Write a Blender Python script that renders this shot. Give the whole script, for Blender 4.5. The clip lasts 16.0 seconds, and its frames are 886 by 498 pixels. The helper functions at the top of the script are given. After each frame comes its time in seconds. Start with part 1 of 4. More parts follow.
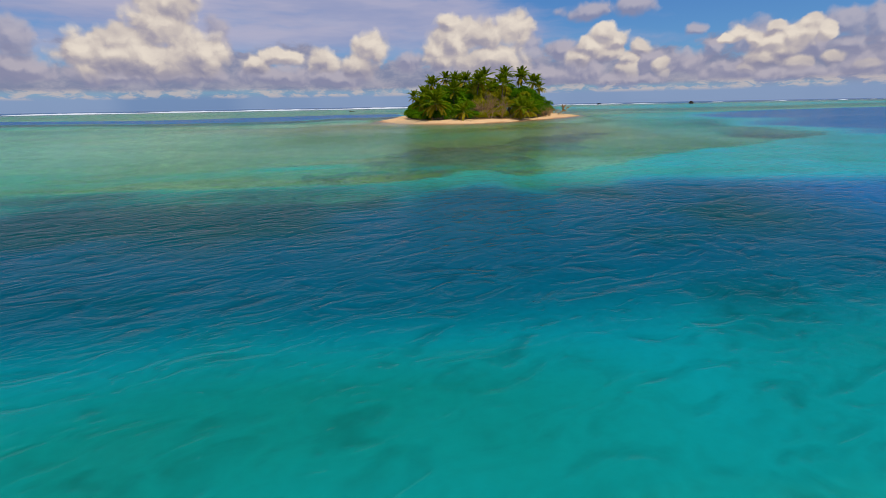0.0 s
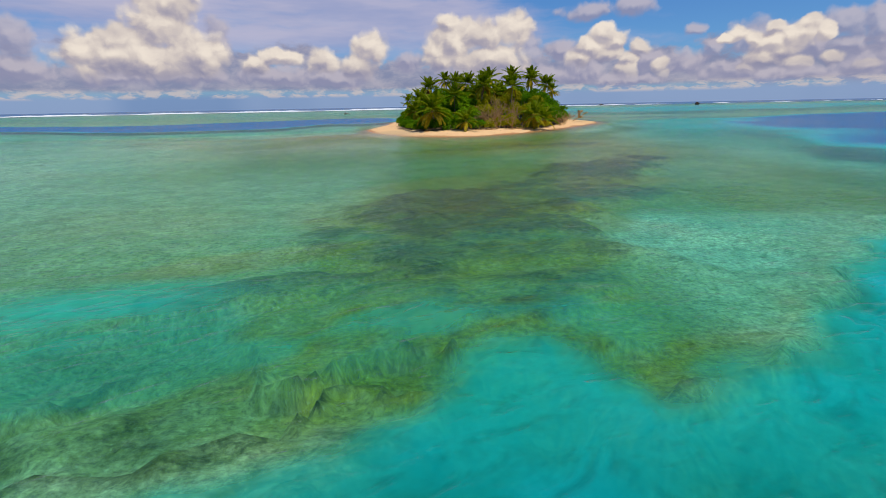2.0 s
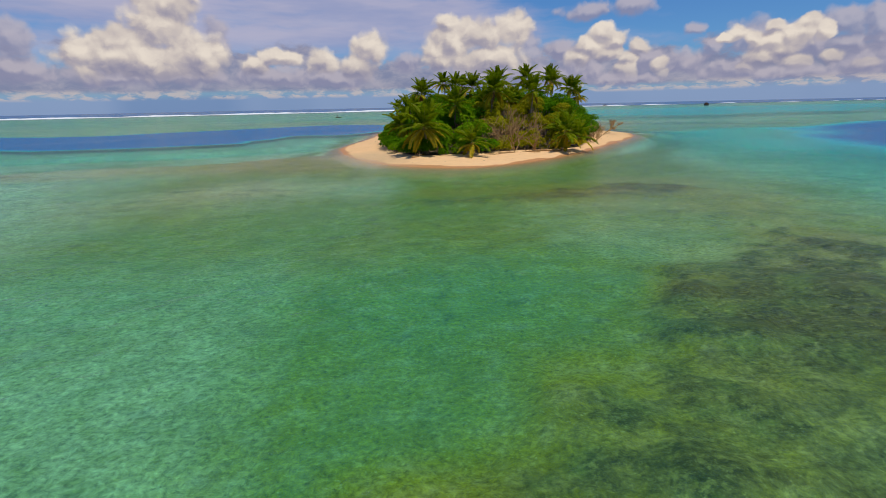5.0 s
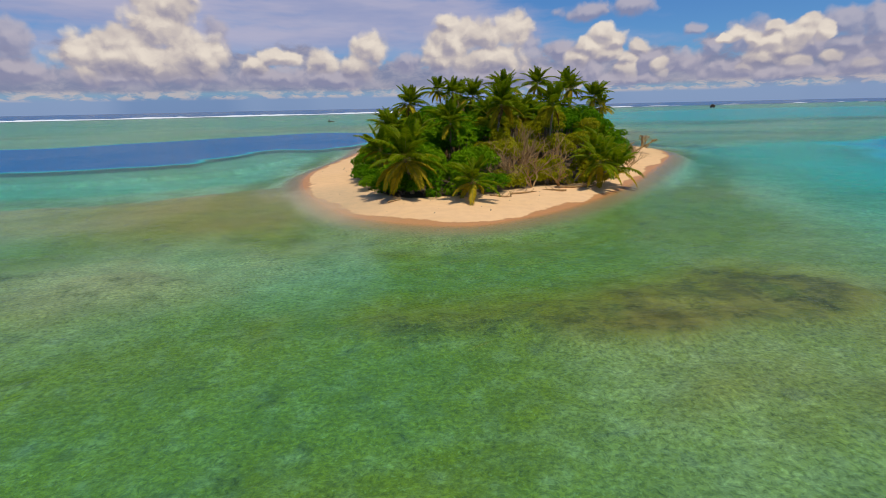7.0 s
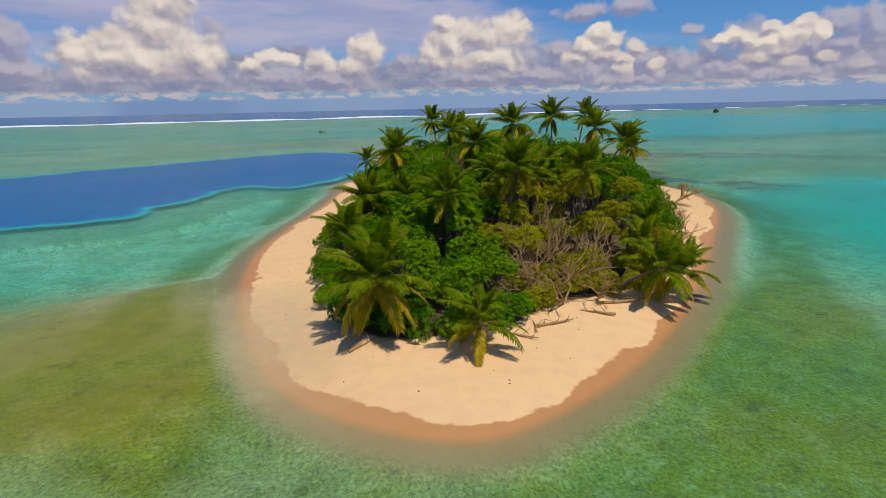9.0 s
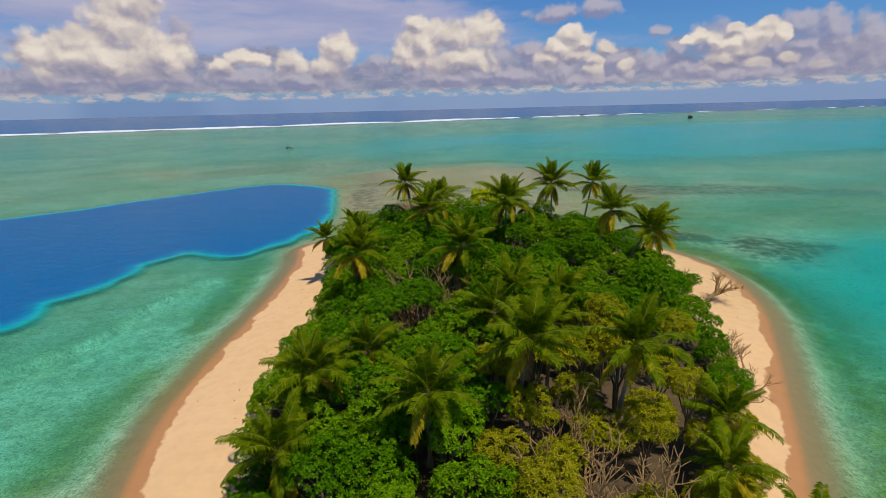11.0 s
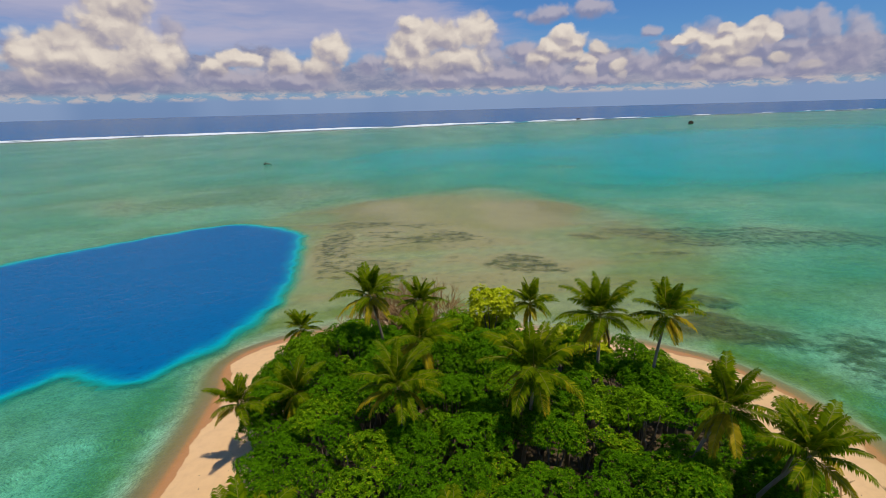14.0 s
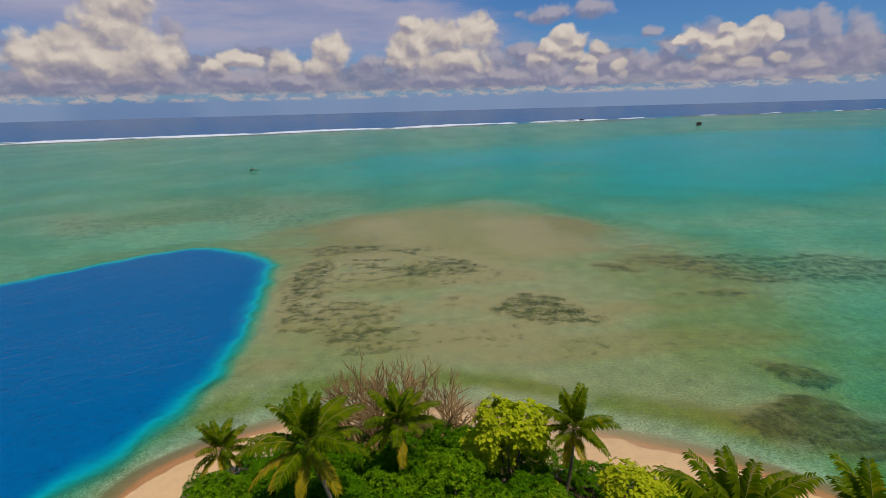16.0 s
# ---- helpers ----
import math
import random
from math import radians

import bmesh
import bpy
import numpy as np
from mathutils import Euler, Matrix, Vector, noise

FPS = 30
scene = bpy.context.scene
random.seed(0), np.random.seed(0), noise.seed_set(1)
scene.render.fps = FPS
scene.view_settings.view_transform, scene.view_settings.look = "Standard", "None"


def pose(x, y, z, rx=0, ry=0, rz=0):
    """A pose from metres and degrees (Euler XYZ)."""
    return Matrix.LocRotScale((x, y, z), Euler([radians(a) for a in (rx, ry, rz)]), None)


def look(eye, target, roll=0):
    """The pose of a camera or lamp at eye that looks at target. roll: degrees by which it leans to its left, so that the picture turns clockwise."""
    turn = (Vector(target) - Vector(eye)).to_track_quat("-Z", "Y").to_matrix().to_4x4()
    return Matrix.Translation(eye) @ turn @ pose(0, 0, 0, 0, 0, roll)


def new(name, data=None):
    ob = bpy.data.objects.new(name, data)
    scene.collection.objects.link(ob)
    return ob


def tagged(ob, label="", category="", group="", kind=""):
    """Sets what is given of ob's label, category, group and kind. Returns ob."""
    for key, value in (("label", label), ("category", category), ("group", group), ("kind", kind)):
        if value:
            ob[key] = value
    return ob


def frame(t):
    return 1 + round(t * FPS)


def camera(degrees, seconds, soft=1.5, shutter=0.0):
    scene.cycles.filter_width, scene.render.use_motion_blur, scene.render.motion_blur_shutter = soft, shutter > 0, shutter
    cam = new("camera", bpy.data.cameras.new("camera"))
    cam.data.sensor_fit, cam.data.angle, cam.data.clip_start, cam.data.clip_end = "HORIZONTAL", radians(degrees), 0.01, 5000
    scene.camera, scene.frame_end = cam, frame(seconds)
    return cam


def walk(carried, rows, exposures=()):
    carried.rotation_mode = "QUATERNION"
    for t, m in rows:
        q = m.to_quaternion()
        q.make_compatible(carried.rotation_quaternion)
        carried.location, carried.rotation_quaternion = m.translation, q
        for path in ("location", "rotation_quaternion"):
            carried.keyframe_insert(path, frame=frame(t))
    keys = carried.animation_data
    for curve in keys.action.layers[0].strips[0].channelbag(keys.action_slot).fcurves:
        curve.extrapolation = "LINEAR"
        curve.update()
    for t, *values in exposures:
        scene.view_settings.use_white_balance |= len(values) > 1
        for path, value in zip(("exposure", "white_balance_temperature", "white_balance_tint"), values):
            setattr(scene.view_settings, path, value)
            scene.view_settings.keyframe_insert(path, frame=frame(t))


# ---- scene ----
# ======== camera ========
cam = camera(80.26, 16.0, soft=0.8)

# seconds, x, y, z, heading to the right, pitch, lean to the left
FLIGHT = [
    (0.0, 0.00, 0.00, 4.67, 0.00, -15.29, -1.05),
    (0.5, 0.07, 6.62, 5.01, -0.01, -15.30, -1.05),
    (1.0, 0.23, 13.26, 5.39, 0.00, -15.30, -1.05),
    (1.5, 0.33, 19.57, 5.80, 0.01, -15.29, -1.05),
    (2.0, 0.41, 25.55, 6.31, 0.04, -15.27, -1.07),
    (2.5, 0.55, 31.27, 6.90, 0.04, -15.27, -1.09),
    (3.0, 0.64, 37.00, 7.30, 0.03, -15.26, -1.13),
    (3.5, 0.70, 43.18, 7.62, 0.01, -15.26, -1.16),
    (4.0, 0.78, 49.41, 7.94, 0.01, -15.27, -1.20),
    (6.5, 2.32, 81.90, 10.03, 0.07, -15.24, -1.22),
    (7.0, 2.65, 88.14, 10.95, 0.07, -15.23, -1.22),
    (7.5, 2.92, 94.05, 12.15, 0.07, -15.22, -1.23),
    (8.0, 3.16, 99.64, 13.77, 0.07, -15.19, -1.24),
    (8.5, 3.36, 105.46, 15.60, 0.06, -15.17, -1.24),
    (11.0, 3.76, 133.64, 27.39, 3.04, -15.17, -1.41),
    (11.5, 4.21, 139.06, 29.72, 3.19, -15.17, -1.41),
    (12.0, 4.71, 144.51, 31.98, 3.31, -15.17, -1.43),
    (12.5, 5.22, 150.01, 33.57, 3.43, -15.18, -1.44),
    (13.0, 5.71, 155.65, 34.54, 3.53, -15.18, -1.45),
    (13.5, 6.31, 161.60, 35.01, 3.61, -15.18, -1.46),
    (14.0, 7.05, 167.88, 35.25, 3.73, -15.17, -1.49),
    (14.5, 7.63, 174.13, 35.51, 3.74, -15.16, -1.51),
    (15.0, 8.32, 180.55, 35.70, 3.71, -15.15, -1.53),
    (15.5, 9.05, 187.10, 35.87, 3.69, -15.15, -1.54),
    (16.0, 9.65, 193.98, 36.00, 3.66, -15.14, -1.54),
]
path = []
for t, x, y, z, yaw, pitch, lean in FLIGHT:
    a, e = radians(yaw), radians(pitch)
    way = Vector((math.sin(a) * math.cos(e), math.cos(a) * math.cos(e), math.sin(e)))
    path.append((t, look((x, y, z), Vector((x, y, z)) + way, lean)))
walk(cam, path, exposures=((0.0, -0.08), (0.5, 0.08), (1.5, 0.08), (3.0, -0.08), (10.0, -0.06), (14.0, -0.10), (15.5, -0.16), (16.0, -0.34)))

# ======== node helpers ========


class Nodes:
    """Small helper to write node trees as expressions."""

    def __init__(self, tree):
        self.tree = tree

    def node(self, kind):
        return self.tree.nodes.new(kind)

    def put(self, socket, value):
        if isinstance(value, bpy.types.NodeSocket):
            self.tree.links.new(value, socket)
        elif value is not None:
            socket.default_value = value

    def math(self, op, a, b=None, c=None, clamp=False):
        n = self.node("ShaderNodeMath")
        n.operation, n.use_clamp = op, clamp
        for s, v in zip(n.inputs, (a, b, c)):
            self.put(s, v)
        return n.outputs[0]

    def vec(self, op, a, b=None, c=None, scale=None):
        n = self.node("ShaderNodeVectorMath")
        n.operation = op
        for s, v in zip(n.inputs, (a, b, c)):
            self.put(s, v)
        if scale is not None:
            self.put(n.inputs["Scale"], scale)
        return n.outputs["Value"] if op in ("LENGTH", "DOT_PRODUCT", "DISTANCE") else n.outputs["Vector"]

    def xyz(self, x, y, z=0.0):
        n = self.node("ShaderNodeCombineXYZ")
        for s, v in zip(n.inputs, (x, y, z)):
            self.put(s, v)
        return n.outputs[0]

    def split(self, v):
        n = self.node("ShaderNodeSeparateXYZ")
        self.put(n.inputs[0], v)
        return n.outputs

    def noise(self, v, scale, detail=4.0, rough=0.55, distort=0.0, color=False, lac=2.0):
        n = self.node("ShaderNodeTexNoise")
        self.put(n.inputs["Vector"], v)
        for key, val in (("Scale", scale), ("Detail", detail), ("Roughness", rough), ("Distortion", distort), ("Lacunarity", lac)):
            n.inputs[key].default_value = val
        return n.outputs["Color" if color else "Fac"]

    def voronoi(self, v, scale, feature="F1", out="Distance", rand=1.0):
        n = self.node("ShaderNodeTexVoronoi")
        n.feature = feature
        self.put(n.inputs["Vector"], v)
        n.inputs["Scale"].default_value = scale
        n.inputs["Randomness"].default_value = rand
        return n.outputs[out]

    def smooth(self, v, lo, hi, a=0.0, b=1.0):
        n = self.node("ShaderNodeMapRange")
        n.interpolation_type = "SMOOTHSTEP"
        for s, val in zip(n.inputs, (v, lo, hi, a, b)):
            self.put(s, val)
        return n.outputs[0]

    def remap(self, v, lo, hi, a=0.0, b=1.0):
        n = self.node("ShaderNodeMapRange")
        n.clamp = True
        for s, val in zip(n.inputs, (v, lo, hi, a, b)):
            self.put(s, val)
        return n.outputs[0]

    def mix(self, fac, a, b, blend="MIX"):
        n = self.node("ShaderNodeMix")
        n.data_type, n.blend_type = "RGBA", blend
        self.put(n.inputs[0], fac)
        for s, v in ((n.inputs[6], a), (n.inputs[7], b)):
            self.put(s, (*v, 1.0) if isinstance(v, tuple) and len(v) == 3 else v)
        return n.outputs[2]

    def ramp(self, fac, stops):
        n = self.node("ShaderNodeValToRGB")
        el = n.color_ramp.elements
        while len(el) < len(stops):
            el.new(0.5)
        for e, (p, c) in zip(el, stops):
            e.position, e.color = p, (*c, 1.0)
        self.put(n.inputs[0], fac)
        return n.outputs[0]

    def attr(self, name, out="Fac"):
        n = self.node("ShaderNodeAttribute")
        n.attribute_name = name
        return n.outputs[out]


# ======== sky and sun ========
SUN_AZ, SUN_EL = 138.0, 68.0

world = bpy.data.worlds.new("tropical_sky")
scene.world = world
world.use_nodes = True
world.node_tree.nodes.clear()
W = Nodes(world.node_tree)


def cloud_group(name, swell, banks):
    """Distance field of a bank of cumulus puffs, in degrees of azimuth and elevation: below 1 inside a puff."""
    g = bpy.data.node_groups.new(name, "ShaderNodeTree")
    g.interface.new_socket("Place", in_out="INPUT", socket_type="NodeSocketVector")
    g.interface.new_socket("Field", in_out="OUTPUT", socket_type="NodeSocketFloat")
    G = Nodes(g)
    place = G.node("NodeGroupInput").outputs[0]
    acc = None
    for puffs in banks:
        for az, el, rx, ry in puffs:
            rx, ry = rx * swell, ry * swell
            q = G.vec("MULTIPLY_ADD", place, (1 / rx, 1 / ry, 0.0), (-az / rx, -el / ry, 0.0))
            d = G.vec("LENGTH", q)
            acc = d if acc is None else G.math("SMOOTH_MIN", acc, d, 0.30)
    out = G.node("NodeGroupOutput")
    G.put(out.inputs[0], acc)
    return g


TOWER = [(-30.2, 4.9, 4.1, 2.4), (-25.7, 9.4, 3.0, 2.5), (-25.8, 7.4, 3.2, 2.1), (-22.8, 5.0, 2.1, 2.4), (-27.1, 4.3, 5.0, 2.0),
         (-32.6, 5.0, 1.5, 1.2), (-30.0, 6.0, 2.2, 1.7)]
LOW_HEADS = [(-16.1, 4.9, 2.2, 0.9), (-18.3, 4.2, 1.5, 1.0), (-11.7, 4.5, 1.5, 1.4), (-6.9, 5.9, 2.1, 1.5), (-8.3, 4.0, 1.9, 1.4)]
CENTRE = [(1.4, 6.0, 2.8, 2.1), (4.0, 6.9, 2.9, 1.9), (7.4, 7.3, 2.0, 1.6), (-0.2, 5.0, 1.6, 1.8), (0.9, 8.0, 1.4, 1.0), (4.9, 4.4, 4.0, 1.6)]
RIGHT_HEADS = [(16.5, 6.5, 1.5, 0.9), (17.6, 5.9, 1.2, 0.8), (15.2, 5.3, 1.9, 1.1), (16.8, 4.6, 1.5, 0.9), (14.2, 4.4, 1.5, 1.0), (19.8, 5.1, 1.1, 0.8),
               (18.8, 4.2, 1.0, 0.8), (18.7, 3.1, 1.2, 1.0), (21.6, 3.4, 0.9, 0.8), (22.2, 2.6, 0.8, 0.6), (23.4, 1.6, 0.6, 0.6)]
FAR_RIGHT = [(31.2, 4.9, 2.4, 0.9), (30.4, 3.6, 2.2, 1.0), (33.0, 5.6, 1.4, 0.8), (28.2, 5.8, 1.0, 0.7), (27.2, 5.4, 0.7, 0.4), (29.4, 5.3, 1.0, 0.7), (30.9, 6.1, 1.0, 0.6), (33.4, 6.3, 0.9, 0.8), (34.6, 5.5, 0.8, 0.7),
             (32.3, 5.4, 1.1, 0.8), (31.6, 4.3, 1.4, 0.8), (30.2, 3.5, 1.4, 0.9), (28.9, 2.8, 1.1, 0.7), (32.5, 3.1, 1.4, 0.8), (35.4, 3.4, 1.0, 0.6), (37.6, 2.6, 1.1, 0.6)]
SHADE_LEFT = [(-37.1, 6.0, 1.4, 1.9), (-37.1, 3.6, 2.6, 1.3), (-30.9, 3.0, 3.9, 0.9), (-24.5, 3.0, 4.8, 1.0), (-21.4, 6.5, 1.4, 2.0),
              (-15.8, 3.1, 5.4, 1.1), (-10.2, 2.8, 4.0, 1.0), (-40.2, 4.1, 2.4, 2.5)]
SHADE_MID = [(-3.2, 4.5, 1.7, 1.4), (4.3, 2.8, 5.8, 1.1), (8.9, 5.0, 1.6, 2.7), (10.6, 3.0, 3.4, 1.2), (14.8, 8.6, 3.2, 1.0),
             (19.0, 8.7, 2.0, 0.9), (14.5, 3.2, 2.5, 1.5), (18.9, 2.2, 4.2, 0.9)]
SHADE_RIGHT = [(12.4, 5.2, 1.6, 1.2), (20.6, 4.0, 2.6, 1.4), (24.0, 3.4, 2.4, 1.3), (24.6, 6.4, 1.1, 0.7), (30.0, 5.4, 3.6, 1.5), (35.8, 6.0, 2.4, 1.2), (33.9, 4.6, 2.0, 1.9), (27.7, 2.6, 2.8, 1.3), (32.6, 2.2, 4.2, 1.2), (26.3, 4.9, 1.1, 1.0), (36.2, 4.4, 2.3, 1.2),
               (38.2, 5.5, 1.4, 1.9), (37.6, 2.6, 2.6, 1.7), (40.6, 3.9, 2.0, 2.5)]

sunlit = cloud_group("sunlit_cumulus", 1.10, (TOWER, LOW_HEADS, CENTRE, RIGHT_HEADS, FAR_RIGHT))
shaded = cloud_group("shaded_cumulus", 1.05, (SHADE_LEFT, SHADE_MID, SHADE_RIGHT))

ray = W.node("ShaderNodeTexCoord").outputs["Generated"]
rx, ry, rz = W.split(ray)
azim = W.math("MULTIPLY", W.math("ARCTAN2", rx, ry), 57.29578)
elev = W.math("MULTIPLY", W.math("ARCSINE", rz), 57.29578)
place = W.xyz(azim, elev)

# clear sky
nishita = W.node("ShaderNodeTexSky")
nishita.sky_type, nishita.sun_disc = "NISHITA", False
nishita.sun_elevation, nishita.sun_rotation = radians(SUN_EL), radians(SUN_AZ)
nishita.air_density, nishita.dust_density, nishita.ozone_density = 1.0, 0.4, 2.0
clear = W.vec("SCALE", nishita.outputs[0], scale=0.1)
clear = W.vec("MULTIPLY", clear, (0.34, 0.62, 1.0))


def puff(group, p, lump):
    n = W.node("ShaderNodeGroup")
    n.node_tree = group
    W.put(n.inputs[0], p)
    return W.math("ADD", W.math("SUBTRACT", 1.0, n.outputs[0]), lump)


def lumps(p, scale, strength):
    """Cauliflower relief: rounded cells of two sizes over fractal noise."""
    big = W.voronoi(p, scale, feature="SMOOTH_F1")
    small = W.voronoi(p, scale * 2.7, feature="SMOOTH_F1")
    fine = W.noise(p, scale * 1.3, 5.0, 0.52)
    s = W.math("ADD", W.math("MULTIPLY", big, -0.9), W.math("MULTIPLY", small, -0.45))
    s = W.math("ADD", s, W.math("MULTIPLY", fine, 0.8))
    return W.math("MULTIPLY", W.math("ADD", s, 0.2), strength)


bend = W.vec("SUBTRACT", W.noise(place, 0.55, 3.0, 0.5, color=True), (0.5, 0.5, 0.5))
warped = W.vec("MULTIPLY_ADD", bend, (1.5, 1.0, 0.0), place)
toward = W.vec("ADD", warped, (0.25, 0.50, 0.0))

# thin high veil, stretched along the horizon
veil_n = W.noise(W.vec("MULTIPLY", warped, (0.030, 0.20, 1.0)), 1.0, 5.0, 0.55)
veil_n = W.math("ADD", veil_n, W.smooth(azim, 22.0, -14.0, -0.10, 0.12))
veil = W.math("MULTIPLY", W.smooth(veil_n, 0.38, 0.60), W.smooth(elev, 3.0, 7.0))
veil = W.math("MULTIPLY", veil, W.smooth(elev, 19.0, 9.5, 0.04, 0.9))
veil_col = W.mix(W.smooth(W.noise(W.vec("MULTIPLY", place, (0.06, 0.35, 1.0)), 1.0, 4.0), 0.35, 0.65), (0.33, 0.36, 0.56), (0.48, 0.46, 0.60))
sky = W.mix(veil, clear, veil_col)

# continuous grey bank low over the sea, all round, with a ragged top and a flat foot
ring_n = W.noise(W.vec("MULTIPLY", warped, (0.16, 0.30, 1.0)), 1.0, 6.0, 0.6)
bank_top = W.math("ADD", W.math("MULTIPLY", W.math("SUBTRACT", ring_n, 0.5), 9.0), W.smooth(azim, 26.0, -12.0, 5.0, 5.0))
foot = W.math("ADD", elev, W.math("MULTIPLY", W.math("SUBTRACT", W.noise(W.vec("MULTIPLY", place, (0.12, 0.5, 1.0)), 1.0, 4.0), 0.5), 0.9))
ring = W.math("MULTIPLY", W.smooth(W.math("SUBTRACT", bank_top, elev), -0.5, 0.9), W.smooth(foot, 1.35, 1.95))
ring_col = W.mix(W.smooth(W.noise(W.vec("MULTIPLY", warped, (0.35, 0.7, 1.0)), 1.0, 6.0, 0.6), 0.36, 0.68), (0.225, 0.24, 0.37), (0.40, 0.375, 0.455))
sky = W.mix(W.math("MULTIPLY", ring, 0.92), sky, ring_col)

# shaded cloud bodies
lump_s = lumps(warped, 0.60, 0.75)
f_s = puff(shaded, warped, lump_s)
lit_s = W.math("SUBTRACT", f_s, puff(shaded, toward, lumps(toward, 0.60, 0.75)))
col_s = W.mix(W.smooth(lit_s, -0.3, 0.45), (0.26, 0.265, 0.40), (0.49, 0.45, 0.52))
sky = W.mix(W.math("MULTIPLY", W.smooth(f_s, -0.05, 0.50), 0.85), sky, col_s)

# sunlit cumulus heads with grey feet
lump_w = lumps(warped, 0.52, 0.66)
f_w = puff(sunlit, warped, lump_w)
lit_w = W.math("SUBTRACT", f_w, puff(sunlit, toward, lumps(toward, 0.52, 0.66)))
mottle = W.smooth(W.noise(W.vec("MULTIPLY", warped, (0.35, 0.5, 1.0)), 1.0, 4.0, 0.5), 0.62, 0.38, -0.30, 0.14)
glow = W.math("ADD", W.smooth(lit_w, -0.45, 0.40), W.math("MULTIPLY", W.smooth(elev, 2.4, 5.2), 0.50))
glow = W.math("ADD", glow, mottle)
glow = W.math("MULTIPLY", glow, 0.62, clamp=True)
col_w = W.ramp(glow, [(0.0, (0.27, 0.265, 0.375)), (0.30, (0.41, 0.375, 0.43)), (0.62, (0.61, 0.54, 0.51)), (1.0, (0.82, 0.73, 0.64))])
edge_w = W.math("MULTIPLY", W.smooth(f_w, -0.06, 0.36), W.smooth(elev, 1.6, 3.6, 0.10, 1.0))
sky = W.mix(edge_w, sky, col_w)

# flat haze and rain shafts near the horizon
shaft = W.smooth(W.noise(W.xyz(W.math("MULTIPLY", azim, 0.10), 3.7, 0.0), 1.0, 2.0), 0.46, 0.70, 0.0, 0.35)
shaft = W.math("ADD", shaft, W.math("MULTIPLY", W.smooth(azim, -32.0, -29.0), W.smooth(azim, -17.5, -22.0, 0.0, 0.75)), clamp=True)
haze_col = W.mix(shaft, (0.25, 0.34, 0.55), (0.155, 0.25, 0.47))
sky = W.mix(W.smooth(elev, 2.0, 0.9, 0.0, 0.9), sky, haze_col)
bits = W.smooth(W.noise(W.vec("MULTIPLY", warped, (0.5, 1.5, 1.0)), 1.0, 5.0, 0.6), 0.44, 0.60)
bits = W.math("MULTIPLY", bits, W.math("MULTIPLY", W.smooth(elev, 0.9, 1.25), W.smooth(elev, 2.1, 1.6)))
sky = W.mix(W.math("MULTIPLY", bits, 0.75), sky, (0.58, 0.51, 0.50))

back = W.node("ShaderNodeBackground")
W.put(back.inputs["Color"], sky)
back.inputs["Strength"].default_value = 1.0
W.tree.links.new(back.outputs[0], W.node("ShaderNodeOutputWorld").inputs[0])

sun_data = bpy.data.lights.new("sun", "SUN")
sun_data.energy, sun_data.angle, sun_data.color = 3.45, radians(0.6), (1.0, 0.92, 0.78)
sun = new("sun", sun_data)
sa, se = radians(SUN_AZ), radians(SUN_EL)
sun.matrix_world = look((math.sin(sa) * math.cos(se) * 300, math.cos(sa) * math.cos(se) * 300 + 180, math.sin(se) * 300), (0, 180, 0))

# ======== materials ========


def material(name):
    m = bpy.data.materials.new(name)
    m.use_nodes = True
    m.node_tree.nodes.clear()
    N = Nodes(m.node_tree)
    out = N.node("ShaderNodeOutputMaterial")
    return m, N, out


def principled(N, out, base, rough=0.8, bump=None, strength=0.3, dist=0.02, spec=0.3, **extra):
    p = N.node("ShaderNodeBsdfPrincipled")
    N.put(p.inputs["Base Color"], (*base, 1.0) if isinstance(base, tuple) else base)
    N.put(p.inputs["Roughness"], rough)
    N.put(p.inputs["Specular IOR Level"], spec)
    if bump is not None:
        b = N.node("ShaderNodeBump")
        b.inputs["Strength"].default_value, b.inputs["Distance"].default_value = strength, dist
        N.put(b.inputs["Height"], bump)
        N.put(p.inputs["Normal"], b.outputs[0])
    for key, val in extra.items():
        N.put(p.inputs[key], val)
    N.tree.links.new(p.outputs[0], out.inputs[0])
    return p


